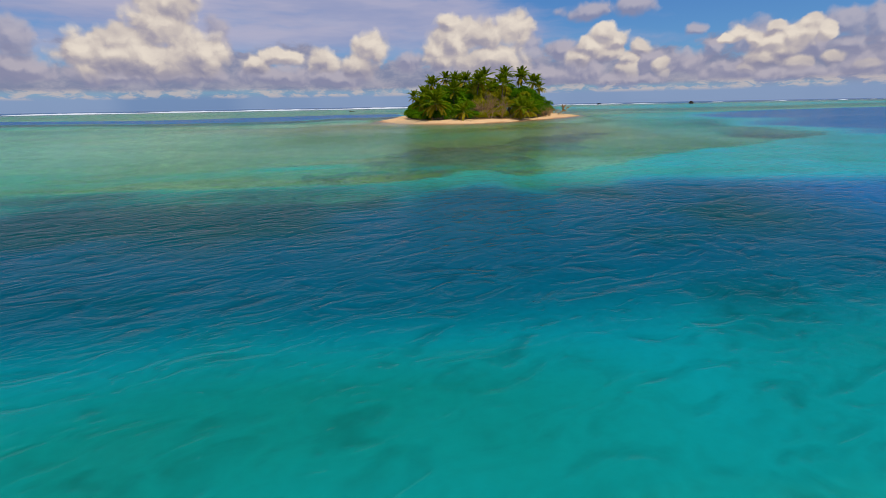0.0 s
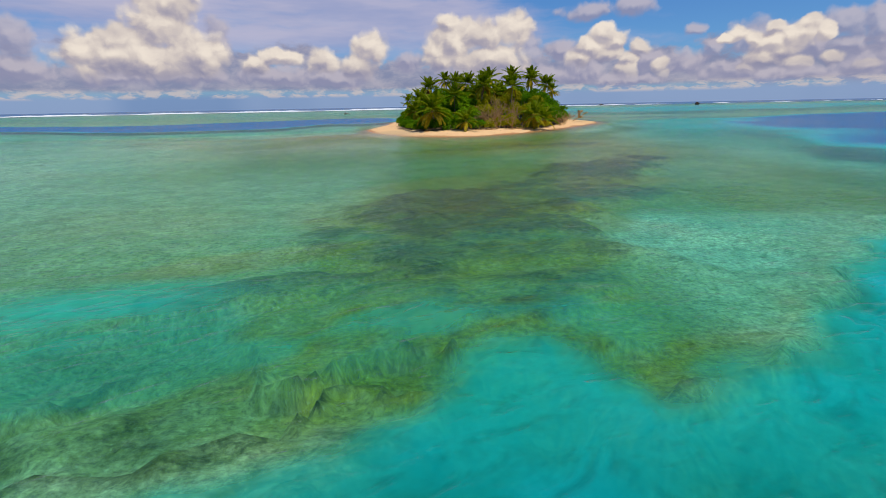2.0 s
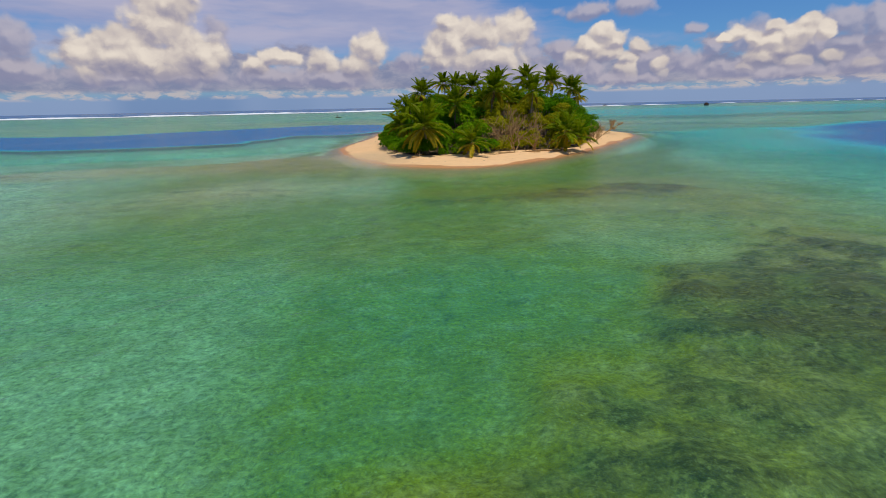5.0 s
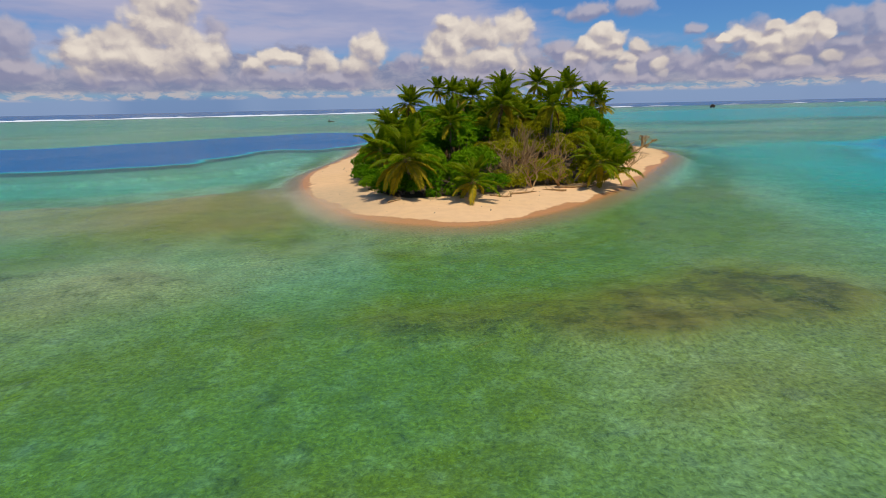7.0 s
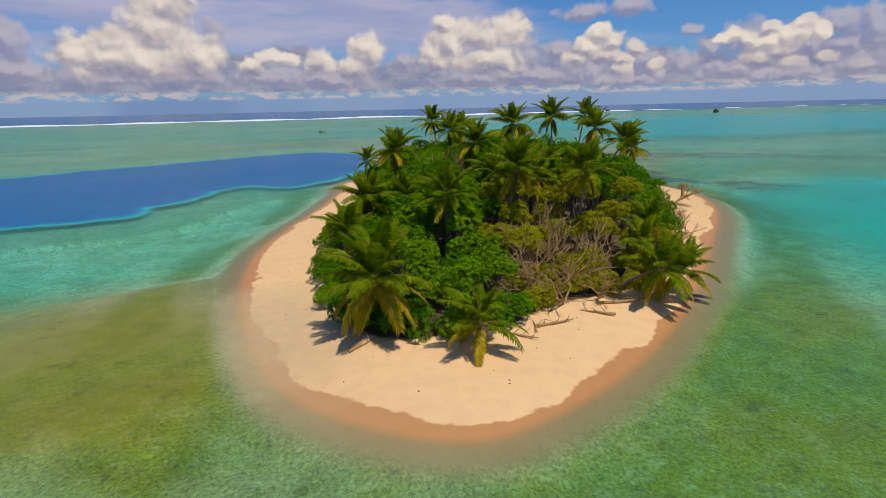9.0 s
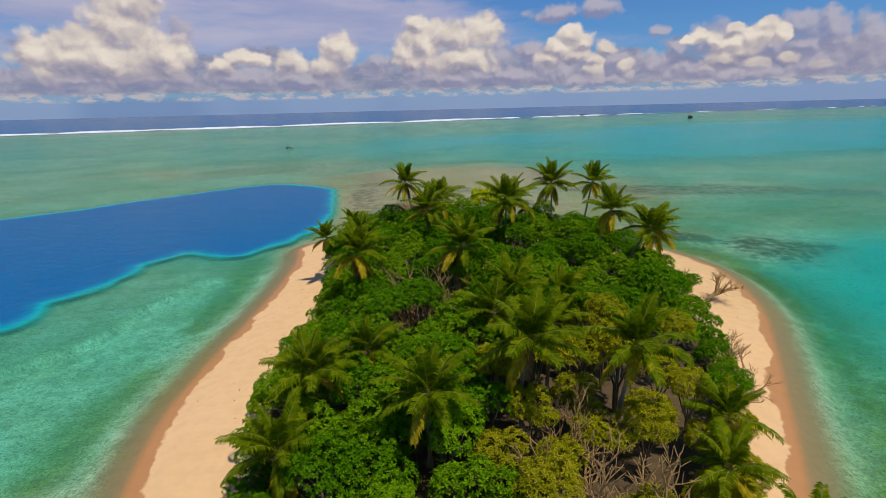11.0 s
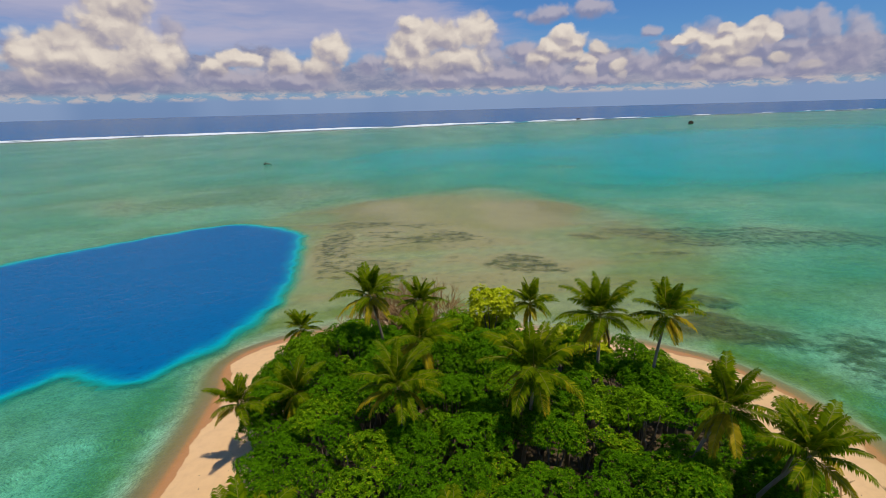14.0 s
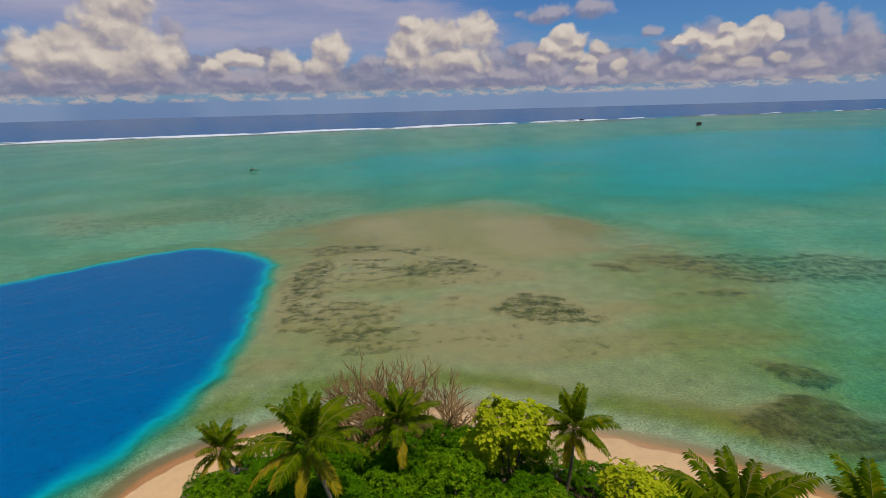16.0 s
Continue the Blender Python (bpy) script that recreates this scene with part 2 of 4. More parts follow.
def make_ground_material():
    m, N, out = material("coral_sand_and_reef")
    pos = N.node("ShaderNodeNewGeometry").outputs["Position"]
    flat = N.vec("MULTIPLY", pos, (1.0, 1.0, 0.0))
    z = N.split(pos)[2]
    coral, algae, litter_shade, tan = (N.attr(n) for n in ("coral", "algae", "litter_shade", "silt"))
    broad = N.noise(flat, 0.12, 5.0, 0.55)
    mid = N.noise(flat, 0.8, 5.0, 0.6)
    fine = N.noise(flat, 9.0, 4.0, 0.65)
    # dry sand
    dry = N.mix(broad, (0.78, 0.49, 0.225), (0.84, 0.55, 0.285))
    dry = N.mix(N.smooth(mid, 0.35, 0.75, 0.0, 0.35), dry, (0.62, 0.37, 0.20))
    dry = N.mix(N.smooth(fine, 0.55, 0.8, 0.0, 0.25), dry, (0.6, 0.42, 0.28))
    # damp band above the waterline, with a scalloped edge
    edge = N.math("ADD", z, N.math("MULTIPLY", N.math("SUBTRACT", N.noise(flat, 0.17, 4.0, 0.55), 0.5), 0.62))
    wet = N.smooth(edge, 0.12, 0.08)
    damp = N.mix(mid, (0.56, 0.27, 0.10), (0.46, 0.215, 0.078))
    sand = N.mix(wet, dry, damp)
    # sand under water
    under = N.mix(broad, (0.58, 0.50, 0.31), (0.68, 0.60, 0.39))
    under = N.mix(N.smooth(mid, 0.4, 0.7, 0.0, 0.6), under, (0.30, 0.29, 0.16))
    rubble = N.noise(N.vec("MULTIPLY_ADD", N.noise(flat, 0.9, 3.0, color=True), (0.8, 0.8, 0.0), flat), 1.5, 6.0, 0.68)
    under = N.mix(N.smooth(rubble, 0.50, 0.66, 0.0, 0.65), under, (0.19, 0.20, 0.08))
    under = N.mix(N.smooth(rubble, 0.44, 0.32, 0.0, 0.6), under, (0.72, 0.68, 0.46))
    # pale specks painted for the net of sunlight on the lagoon floor
    caustic = N.voronoi(N.vec("MULTIPLY_ADD", N.noise(flat, 1.5, 2.0, color=True), (0.7, 0.7, 0.0), flat), 5.0)
    under = N.mix(N.math("MULTIPLY", N.smooth(caustic, 0.34, 0.12, 0.0, 0.32), N.smooth(mid, 0.4, 0.6)), under, (0.78, 0.74, 0.52))
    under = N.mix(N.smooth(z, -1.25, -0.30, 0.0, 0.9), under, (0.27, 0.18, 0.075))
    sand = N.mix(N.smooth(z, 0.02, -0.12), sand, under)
    sand = N.mix(N.math("MULTIPLY", tan, N.smooth(mid, 0.2, 0.8, 0.6, 1.0)), sand, (0.56, 0.40, 0.22))
    # algae turf on sand
    turf = N.mix(N.noise(flat, 0.35, 5.0, 0.6), (0.175, 0.155, 0.004), (0.29, 0.245, 0.014))
    turf = N.mix(N.smooth(N.noise(flat, 2.6, 4.0, 0.65), 0.50, 0.72, 0.0, 0.75), turf, (0.29, 0.27, 0.05))
    # the same painted sunlight specks over the turf
    turf = N.mix(N.math("MULTIPLY", N.smooth(caustic, 0.30, 0.10, 0.0, 0.35), N.smooth(mid, 0.42, 0.6)), turf, (0.45, 0.43, 0.20))
    turf = N.mix(N.smooth(N.noise(flat, 0.5, 3.0), 0.58, 0.72, 0.0, 0.6), turf, (0.10, 0.075, 0.018))
    col = N.mix(N.math("MULTIPLY", algae, N.smooth(mid, 0.2, 0.6, 0.75, 1.0)), sand, turf)
    # coral rock, broken into heads with pale gaps
    warp = N.vec("MULTIPLY_ADD", N.noise(flat, 0.7, 4.0, color=True), (1.8, 1.8, 0.0), flat)
    heads = N.voronoi(warp, 1.1, feature="SMOOTH_F1")
    rock = N.mix(heads, (0.030, 0.030, 0.006), (0.13, 0.115, 0.022))
    rock = N.mix(N.smooth(N.noise(flat, 0.45, 4.0, 0.6), 0.48, 0.66, 0.0, 0.7), rock, (0.15, 0.17, 0.03))
    rock = N.mix(N.smooth(N.noise(flat, 2.4, 5.0, 0.7), 0.49, 0.63, 0.0, 0.55), rock, (0.27, 0.25, 0.06))
    rock = N.mix(N.smooth(N.noise(flat, 0.22, 3.0, 0.5), 0.45, 0.64, 0.0, 0.45), rock, (0.105, 0.070, 0.006))
    rock = N.mix(N.smooth(fine, 0.5, 0.7, 0.0, 0.5), rock, (0.24, 0.22, 0.07))
    rock = N.mix(N.smooth(N.noise(flat, 5.5, 3.0, 0.6), 0.60, 0.74, 0.0, 0.30), rock, (0.42, 0.40, 0.18))
    # painted sunlight specks once more, on the rock
    rock = N.mix(N.math("MULTIPLY", N.smooth(caustic, 0.26, 0.12, 0.0, 0.25), N.smooth(mid, 0.46, 0.60)), rock, (0.45, 0.42, 0.20))
    where = N.math("ADD", coral, N.math("MULTIPLY", N.math("SUBTRACT", N.noise(warp, 0.42, 8.0, 0.72), 0.5), 2.1))
    where = N.math("MULTIPLY", N.smooth(where, 0.34, 0.88), N.smooth(coral, 0.02, 0.2))
    col = N.mix(where, col, rock)
    # leaf litter and soil, kept dark to paint the shade under the trees
    shade_soil = N.mix(mid, (0.045, 0.032, 0.015), (0.15, 0.10, 0.05))
    lit = N.math("ADD", litter_shade, N.math("MULTIPLY", N.math("SUBTRACT", mid, 0.5), 0.8))
    col = N.mix(N.smooth(lit, 0.35, 0.7), col, shade_soil)
    relief = N.math("ADD", N.math("MULTIPLY", mid, 0.6), N.math("MULTIPLY", fine, 0.15))
    relief = N.math("ADD", relief, N.math("MULTIPLY", N.math("MULTIPLY", heads, where), 1.2))
    rough = N.math("SUBTRACT", 0.95, N.math("MULTIPLY", wet, 0.45))
    # broken stones, weed tufts and hollows of the lagoon floor
    grit = N.noise(N.vec("MULTIPLY_ADD", N.noise(flat, 1.7, 2.0, color=True), (0.5, 0.5, 0.0), flat), 4.0, 7.0, 0.74)
    patchy = N.noise(flat, 0.33, 4.0, 0.6)
    tone = N.math("MULTIPLY", N.remap(grit, 0.33, 0.67, 0.40, 1.64), N.remap(patchy, 0.3, 0.7, 0.82, 1.18))
    tone = N.math("ADD", 1.0, N.math("MULTIPLY", N.math("SUBTRACT", tone, 1.0), N.smooth(z, -0.15, -0.75)))
    col = N.vec("SCALE", col, scale=tone)
    relief = N.math("ADD", relief, N.math("MULTIPLY", grit, 0.25))
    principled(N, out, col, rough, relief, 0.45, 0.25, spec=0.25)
    return m


def make_water_material():
    """Clear sea water: light is absorbed and scattered by the depth below, and the rippled surface mirrors the sky."""
    m, N, out = material("sea_water")
    pos = N.node("ShaderNodeNewGeometry").outputs["Position"]
    depth = N.attr("depth")
    chop = N.attr("chop")

    def fade(k):
        return N.math("POWER", 2.71828, N.math("MULTIPLY", depth, -k))

    through_col = N.node("ShaderNodeCombineColor")
    for s, k in zip(through_col.inputs, (0.41, 0.052, 0.050)):
        N.put(s, fade(k))
    clear_w = N.node("ShaderNodeBsdfTransparent")
    N.put(clear_w.inputs[0], through_col.outputs[0])
    scatter = N.node("ShaderNodeBsdfDiffuse")
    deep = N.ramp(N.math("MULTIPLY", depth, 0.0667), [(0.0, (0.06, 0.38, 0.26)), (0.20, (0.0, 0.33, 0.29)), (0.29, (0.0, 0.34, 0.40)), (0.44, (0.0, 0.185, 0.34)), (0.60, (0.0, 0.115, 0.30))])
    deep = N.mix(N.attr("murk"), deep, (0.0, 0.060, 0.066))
    body = N.node("ShaderNodeMixShader")
    thick = N.math("POWER", 2.71828, N.math("MULTIPLY", N.math("POWER", depth, 3.0), -0.032))
    N.put(body.inputs[0], N.math("SUBTRACT", 1.0, thick))
    N.put(body.inputs[1], clear_w.outputs[0])
    lit_below = N.node("ShaderNodeBsdfTranslucent")
    N.put(lit_below.inputs[0], N.mix(N.math("MAXIMUM", N.smooth(depth, 2.2, 6.0), N.attr("murk")), (0.10, 0.36, 0.33), (0.0, 0.03, 0.04)))
    cloudy = N.node("ShaderNodeAddShader")
    N.put(cloudy.inputs[0], scatter.outputs[0])
    N.put(cloudy.inputs[1], lit_below.outputs[0])
    N.put(body.inputs[2], cloudy.outputs[0])
    # wind waves: long crests, shorter ones across them, and small ripples; heights in metres
    turn = N.node("ShaderNodeMapping")
    turn.inputs["Rotation"].default_value = (0.0, 0.0, radians(-33))
    N.put(turn.inputs["Vector"], N.vec("MULTIPLY", pos, (1.0, 1.0, 0.0)))
    w = turn.outputs[0]

    def crests(scale, stretch, detail, bend):
        n = N.noise(N.vec("MULTIPLY", w, (stretch, 1.0, 1.0)), scale, detail, 0.5, bend)
        n = N.math("MULTIPLY", N.math("SUBTRACT", n, 0.5), 4.0)
        return N.math("SUBTRACT", 1.0, N.math("SQRT", N.math("MULTIPLY_ADD", n, n, 0.10)))

    long_w, short_w = crests(0.40, 0.50, 3.0, 0.8), crests(1.15, 0.55, 3.0, 0.9)
    tiny = N.noise(w, 4.2, 3.0, 0.55)
    gusts = N.smooth(N.noise(N.vec("MULTIPLY", w, (0.4, 1.0, 1.0)), 0.035, 3.0, 0.55), 0.32, 0.66, 0.55, 1.25)
    high = N.math("ADD", N.math("MULTIPLY", long_w, 0.10), N.math("MULTIPLY", short_w, 0.062))
    high = N.math("ADD", high, N.math("MULTIPLY", tiny, 0.028))
    high = N.math("MULTIPLY", high, N.math("MULTIPLY", gusts, N.remap(chop, 0.0, 1.0, 0.80, 1.15)))
    # light on the waves painted into the body colour: crests lighter, troughs darker
    crest_light = N.remap(N.math("ADD", N.math("MULTIPLY", short_w, 0.6), N.math("MULTIPLY", tiny, 0.4)), 0.20, 0.68, 0.78, 1.20)
    N.put(scatter.inputs[0], N.vec("SCALE", deep, scale=crest_light))
    bump = N.node("ShaderNodeBump")
    bump.inputs["Distance"].default_value = 1.0
    bump.inputs["Strength"].default_value = 1.0
    N.put(bump.inputs["Height"], high)
    fres = N.node("ShaderNodeFresnel")
    fres.inputs["IOR"].default_value = 1.33
    N.put(fres.inputs["Normal"], bump.outputs[0])
    gloss = N.node("ShaderNodeBsdfGlossy")
    gloss.inputs["Roughness"].default_value = 0.13
    N.put(gloss.inputs["Normal"], bump.outputs[0])
    top = N.node("ShaderNodeMixShader")
    N.put(top.inputs[0], N.math("MULTIPLY", fres.outputs[0], N.math("MULTIPLY_ADD", fres.outputs[0], 0.36, 0.30), clamp=True))
    N.put(top.inputs[1], body.outputs[0])
    N.put(top.inputs[2], gloss.outputs[0])
    N.tree.links.new(top.outputs[0], out.inputs[0])
    return m


def make_leaf_material(name, dark, light, tip, translucent=0.35, rough=0.5):
    m, N, out = material(name)
    g = N.node("ShaderNodeNewGeometry")
    rnd = g.outputs["Random Per Island"]
    obj = N.node("ShaderNodeObjectInfo").outputs["Random"]
    patch = N.noise(g.outputs["Position"], 0.35, 3.0)
    col = N.mix(rnd, dark, light)
    col = N.mix(N.smooth(patch, 0.45, 0.75, 0.0, 0.55), col, light)
    col = N.mix(N.smooth(N.math("ADD", rnd, N.math("MULTIPLY", obj, 0.3)), 1.05, 1.3, 0.0, 0.8), col, tip)
    p = N.node("ShaderNodeBsdfPrincipled")
    N.put(p.inputs["Base Color"], col)
    p.inputs["Roughness"].default_value = rough
    p.inputs["Specular IOR Level"].default_value = 0.02
    tr = N.node("ShaderNodeBsdfTranslucent")
    N.put(tr.inputs[0], N.mix(0.5, col, light))
    mx = N.node("ShaderNodeMixShader")
    mx.inputs[0].default_value = translucent
    N.put(mx.inputs[1], p.outputs[0])
    N.put(mx.inputs[2], tr.outputs[0])
    N.tree.links.new(mx.outputs[0], out.inputs[0])
    return m


def make_bark_material(name, a, b, ring=0.0):
    m, N, out = material(name)
    tc = N.node("ShaderNodeTexCoord").outputs["Object"]
    n = N.noise(N.vec("MULTIPLY", tc, (4.0, 4.0, 1.0)), 2.0, 5.0, 0.65)
    h = n
    if ring:
        wv = N.node("ShaderNodeTexWave")
        wv.wave_type, wv.bands_direction = "BANDS", "Z"
        N.put(wv.inputs["Vector"], tc)
        wv.inputs["Scale"].default_value, wv.inputs["Distortion"].default_value = ring, 2.0
        h = N.math("ADD", n, N.math("MULTIPLY", wv.outputs[1], 0.5))
    principled(N, out, N.mix(n, a, b), 0.9, h, 0.6, 0.03)
    return m


GROUND = make_ground_material()
WATER = make_water_material()
SHRUB_LEAF = make_leaf_material("broad_leaf_green", (0.045, 0.125, 0.002), (0.225, 0.405, 0.005), (0.42, 0.43, 0.015))
SHRUB_DEEP = make_leaf_material("broad_leaf_deep_green", (0.024, 0.088, 0.001), (0.125, 0.295, 0.003), (0.24, 0.34, 0.008))
SCRUB_LEAF = make_leaf_material("yellowish_scrub_leaf", (0.19, 0.21, 0.004), (0.44, 0.42, 0.010), (0.52, 0.38, 0.04))
LIME_LEAF = make_leaf_material("lime_green_leaf", (0.36, 0.44, 0.006), (0.62, 0.64, 0.02), (0.60, 0.52, 0.03))
FROND = make_leaf_material("palm_frond_green", (0.046, 0.105, 0.001), (0.205, 0.265, 0.003), (0.44, 0.36, 0.010), 0.42, 0.5)
FROND_OLD = make_leaf_material("palm_frond_yellowing", (0.27, 0.225, 0.006), (0.50, 0.37, 0.016), (0.56, 0.33, 0.05), 0.35, 0.5)
FROND_DEAD = make_leaf_material("palm_frond_dry_brown", (0.10, 0.055, 0.02), (0.24, 0.14, 0.05), (0.32, 0.2, 0.08), 0.15, 0.8)
PALM_BARK = make_bark_material("palm_bark", (0.24, 0.17, 0.10), (0.46, 0.36, 0.25), ring=3.2)
BARK = make_bark_material("grey_brown_bark", (0.09, 0.065, 0.04), (0.26, 0.20, 0.14))
DEADWOOD = make_bark_material("bleached_deadwood", (0.25, 0.14, 0.045), (0.50, 0.32, 0.14))

# ======== mesh helpers ========


def mesh_object(name, verts, faces, mat, parent=None, smooth=False, label=""):
    me = bpy.data.meshes.new(name)
    me.from_pydata([tuple(v) for v in verts], [], [tuple(f) for f in faces])
    if smooth:
        me.polygons.foreach_set("use_smooth", [True] * len(me.polygons))
    me.materials.append(mat)
    me.update()
    ob = new(name, me)
    ob.parent = parent
    return tagged(ob, label)


def part(name, me, parent, at=None, label=""):
    """One mesh object under a thing, on mesh data that alike parts share."""
    ob = new(name, me)
    ob.parent = parent
    if at is not None:
        ob.matrix_basis = at
    return tagged(ob, label)


def thing(name, x, y, z, label, category, group="", kind=""):
    ob = new(name)
    ob.location = (x, y, z)
    ob.empty_display_size = 0.3
    return tagged(ob, label, category, group, kind)


def raw_mesh(name, verts, faces, mats, index=None, smooth=False):
    me = bpy.data.meshes.new(name)
    me.from_pydata([tuple(v) for v in verts], [], [tuple(f) for f in faces])
    for mt in mats:
        me.materials.append(mt)
    if index is not None:
        me.polygons.foreach_set("material_index", index)
    if smooth:
        me.polygons.foreach_set("use_smooth", [True] * len(me.polygons))
    me.update()
    return me


def tube(points, radii, sides=7):
    """Vertices and faces of a tapered tube along points, closed at both ends."""
    verts, faces = [], []
    n = len(points)
    pts = [Vector(p) for p in points]
    ref = Vector((0.31, 0.77, 0.2)).normalized()
    for i, p in enumerate(pts):
        d = (pts[min(i + 1, n - 1)] - pts[max(i - 1, 0)]).normalized()
        u = d.cross(ref)
        u = u.normalized() if u.length > 1e-3 else d.orthogonal().normalized()
        v = d.cross(u)
        for k in range(sides):
            a = 2 * math.pi * k / sides
            verts.append(p + (u * math.cos(a) + v * math.sin(a)) * radii[i])
    for i in range(n - 1):
        for k in range(sides):
            a, b = i * sides + k, i * sides + (k + 1) % sides
            faces.append((a, b, b + sides, a + sides))
    faces.append(tuple(range(sides))[::-1])
    faces.append(tuple(range((n - 1) * sides, n * sides)))
    return verts, faces


def join(parts):
    verts, faces = [], []
    for v, f in parts:
        k = len(verts)
        verts.extend(v)
        faces.extend(tuple(i + k for i in q) for q in f)
    return verts, faces


# ======== the lie of the land ========


def lattice(ix, iy, seed):
    h = (ix * 374761393 + iy * 668265263 + seed * 974711) & 0x7FFFFFFF
    h = ((h ^ (h >> 13)) * 1274126177) & 0x7FFFFFFF
    return ((h ^ (h >> 16)) & 0xFFFF) / 65535.0


def value_noise(x, y, seed=0):
    ix, iy = np.floor(x).astype(np.int64), np.floor(y).astype(np.int64)
    fx, fy = x - ix, y - iy
    fx, fy = fx * fx * (3 - 2 * fx), fy * fy * (3 - 2 * fy)
    a = lattice(ix, iy, seed) * (1 - fx) + lattice(ix + 1, iy, seed) * fx
    b = lattice(ix, iy + 1, seed) * (1 - fx) + lattice(ix + 1, iy + 1, seed) * fx
    return a * (1 - fy) + b * fy


def fractal(x, y, scale, octaves=4, seed=0, gain=0.5):
    s, amp, tot = 0.0, 1.0, 0.0
    for o in range(octaves):
        s = s + amp * value_noise(x * scale * 2**o, y * scale * 2**o, seed + o * 17)
        tot += amp
        amp *= gain
    return s / tot


def step(v, lo, hi):
    t = np.clip((v - lo) / (hi - lo), 0, 1)
    return t * t * (3 - 2 * t)


def rounded(outline, sub=6):
    """A closed smooth line through the corners of a plan."""
    p = np.array(outline, float)
    n = len(p)
    out = []
    for i in range(n):
        a, b, c, d = p[i - 1], p[i], p[(i + 1) % n], p[(i + 2) % n]
        for k in range(sub):
            t = k / sub
            out.append(0.5 * (2 * b + (c - a) * t + (2 * a - 5 * b + 4 * c - d) * t * t + (3 * b - a - 3 * c + d) * t**3))
    return np.array(out)


def inside(line, x, y, reach=60.0):
    """Distance from a closed line, positive inside it; far outside, a rough one."""
    x, y = np.asarray(x, float), np.asarray(y, float)
    lo, hi = line.min(axis=0), line.max(axis=0)
    gap = np.hypot(np.maximum(np.maximum(lo[0] - x, x - hi[0]), 0), np.maximum(np.maximum(lo[1] - y, y - hi[1]), 0))
    out = -(gap + 1.0)
    near = gap < reach
    px, py = x[near], y[near]
    best = np.full(px.shape, 1e12)
    odd = np.zeros(px.shape, bool)
    for (ax, ay), (bx, by) in zip(line, np.roll(line, -1, axis=0)):
        dx, dy = bx - ax, by - ay
        t = ((px - ax) * dx + (py - ay) * dy) / (dx * dx + dy * dy + 1e-9)
        t = np.minimum(np.maximum(t, 0), 1)
        best = np.minimum(best, (px - ax - t * dx) ** 2 + (py - ay - t * dy) ** 2)
        if ay != by:
            odd ^= ((ay > py) != (by > py)) & (px < (bx - ax) * (py - ay) / (by - ay) + ax)
    out[near] = np.sqrt(best) * np.where(odd, 1, -1)
    return out


SHORE = rounded([(4, 137.6), (-4.4, 141.4), (-10, 149), (-16, 163), (-19, 177), (-19, 189), (-18, 202), (-17.3, 216), (-17.5, 230), (-18.6, 239),
                 (-15, 244.5), (-6, 249), (6, 251), (18, 249), (30, 243), (41, 237), (49, 229.5), (52.6, 219), (52.6, 210), (49, 198),
                 (43.5, 187.5), (38, 178), (32.5, 168.5), (25, 156.5), (16.5, 145.8), (9.5, 139.8)])
GREEN = rounded([(4, 147), (-2.5, 148), (-6.8, 155), (-9, 163), (-10.6, 172), (-10.8, 182), (-9.6, 195), (-9.2, 207), (-11, 217), (-12.5, 228),
                 (-11.5, 239), (-5, 244), (4, 246.5), (13, 245.5), (21.5, 240), (29.5, 235), (36, 228.5), (41, 216), (42, 206), (40.5, 197),
                 (37.5, 187), (34, 178), (31, 170), (27.5, 163), (21.5, 157.5), (14, 153.5), (9, 149)])
BASIN = rounded([(-24, 254), (-22, 267), (-22.5, 284), (-25.5, 305), (-29, 321), (-40, 331), (-53, 334), (-78, 312), (-105, 285), (-150, 262), (-330, 330), (-330, 230),
                 (-160, 222), (-105, 196), (-82, 195), (-66, 199), (-54, 205), (-56, 212), (-51, 220), (-50, 232), (-45, 241), (-37, 240),
                 (-32.5, 238.5), (-28.5, 244.5)])
POOL_RIGHT = rounded([(88, 140), (95, 185), (135, 235), (210, 270), (330, 300), (420, 220), (300, 120), (150, 75), (75, 72), (62, 95)])
FIELD = rounded([(-3.6, 50), (-6.2, 54), (-6.7, 59), (-5.3, 62), (-3, 67.5), (1.2, 73.2), (4, 76), (9, 82), (14, 88.6), (26, 95.2), (24, 84), (20.5, 76), (16.5, 69.5),
                 (12.3, 64.8), (9.4, 62.2), (10.4, 59.5), (9.4, 57), (11.8, 53.2), (8, 50.5), (2, 49.4)])
BAND = rounded([(-9.5, 113.9), (-4.2, 115), (-0.4, 118), (6.3, 118.8), (16.5, 121), (21, 124.4), (27.3, 123), (28.5, 119), (25, 114.6), (16, 112.2), (11.3, 112), (5.6, 113), (-2.9, 113.2)])
SURF = np.array([(-4600, 400), (-2600, 640), (-1300, 860), (-640, 1020), (-300, 1110), (100, 1248), (490, 1365), (900, 1480), (1290, 1560), (2400, 1850), (4600, 2300)], float)


def blob(x, y, cx, cy, rx, ry, turn=0.0, rag=0.35, seed=3, scale=0.12, soft=0.2):
    """Soft-edged ragged patch: 1 in its middle, 0 well outside it."""
    c, s = math.cos(radians(turn)), math.sin(radians(turn))
    u, v = ((x - cx) * c + (y - cy) * s) / rx, (-(x - cx) * s + (y - cy) * c) / ry
    d = np.sqrt(u * u + v * v) + (fractal(x, y, scale, 4, seed) - 0.5) * 2 * rag
    return step(d, 0.95 + soft, 0.95 - soft)


def surf_side(x, y):
    """How far beyond the outer reef edge."""
    return y - np.interp(x, SURF[:, 0], SURF[:, 1])


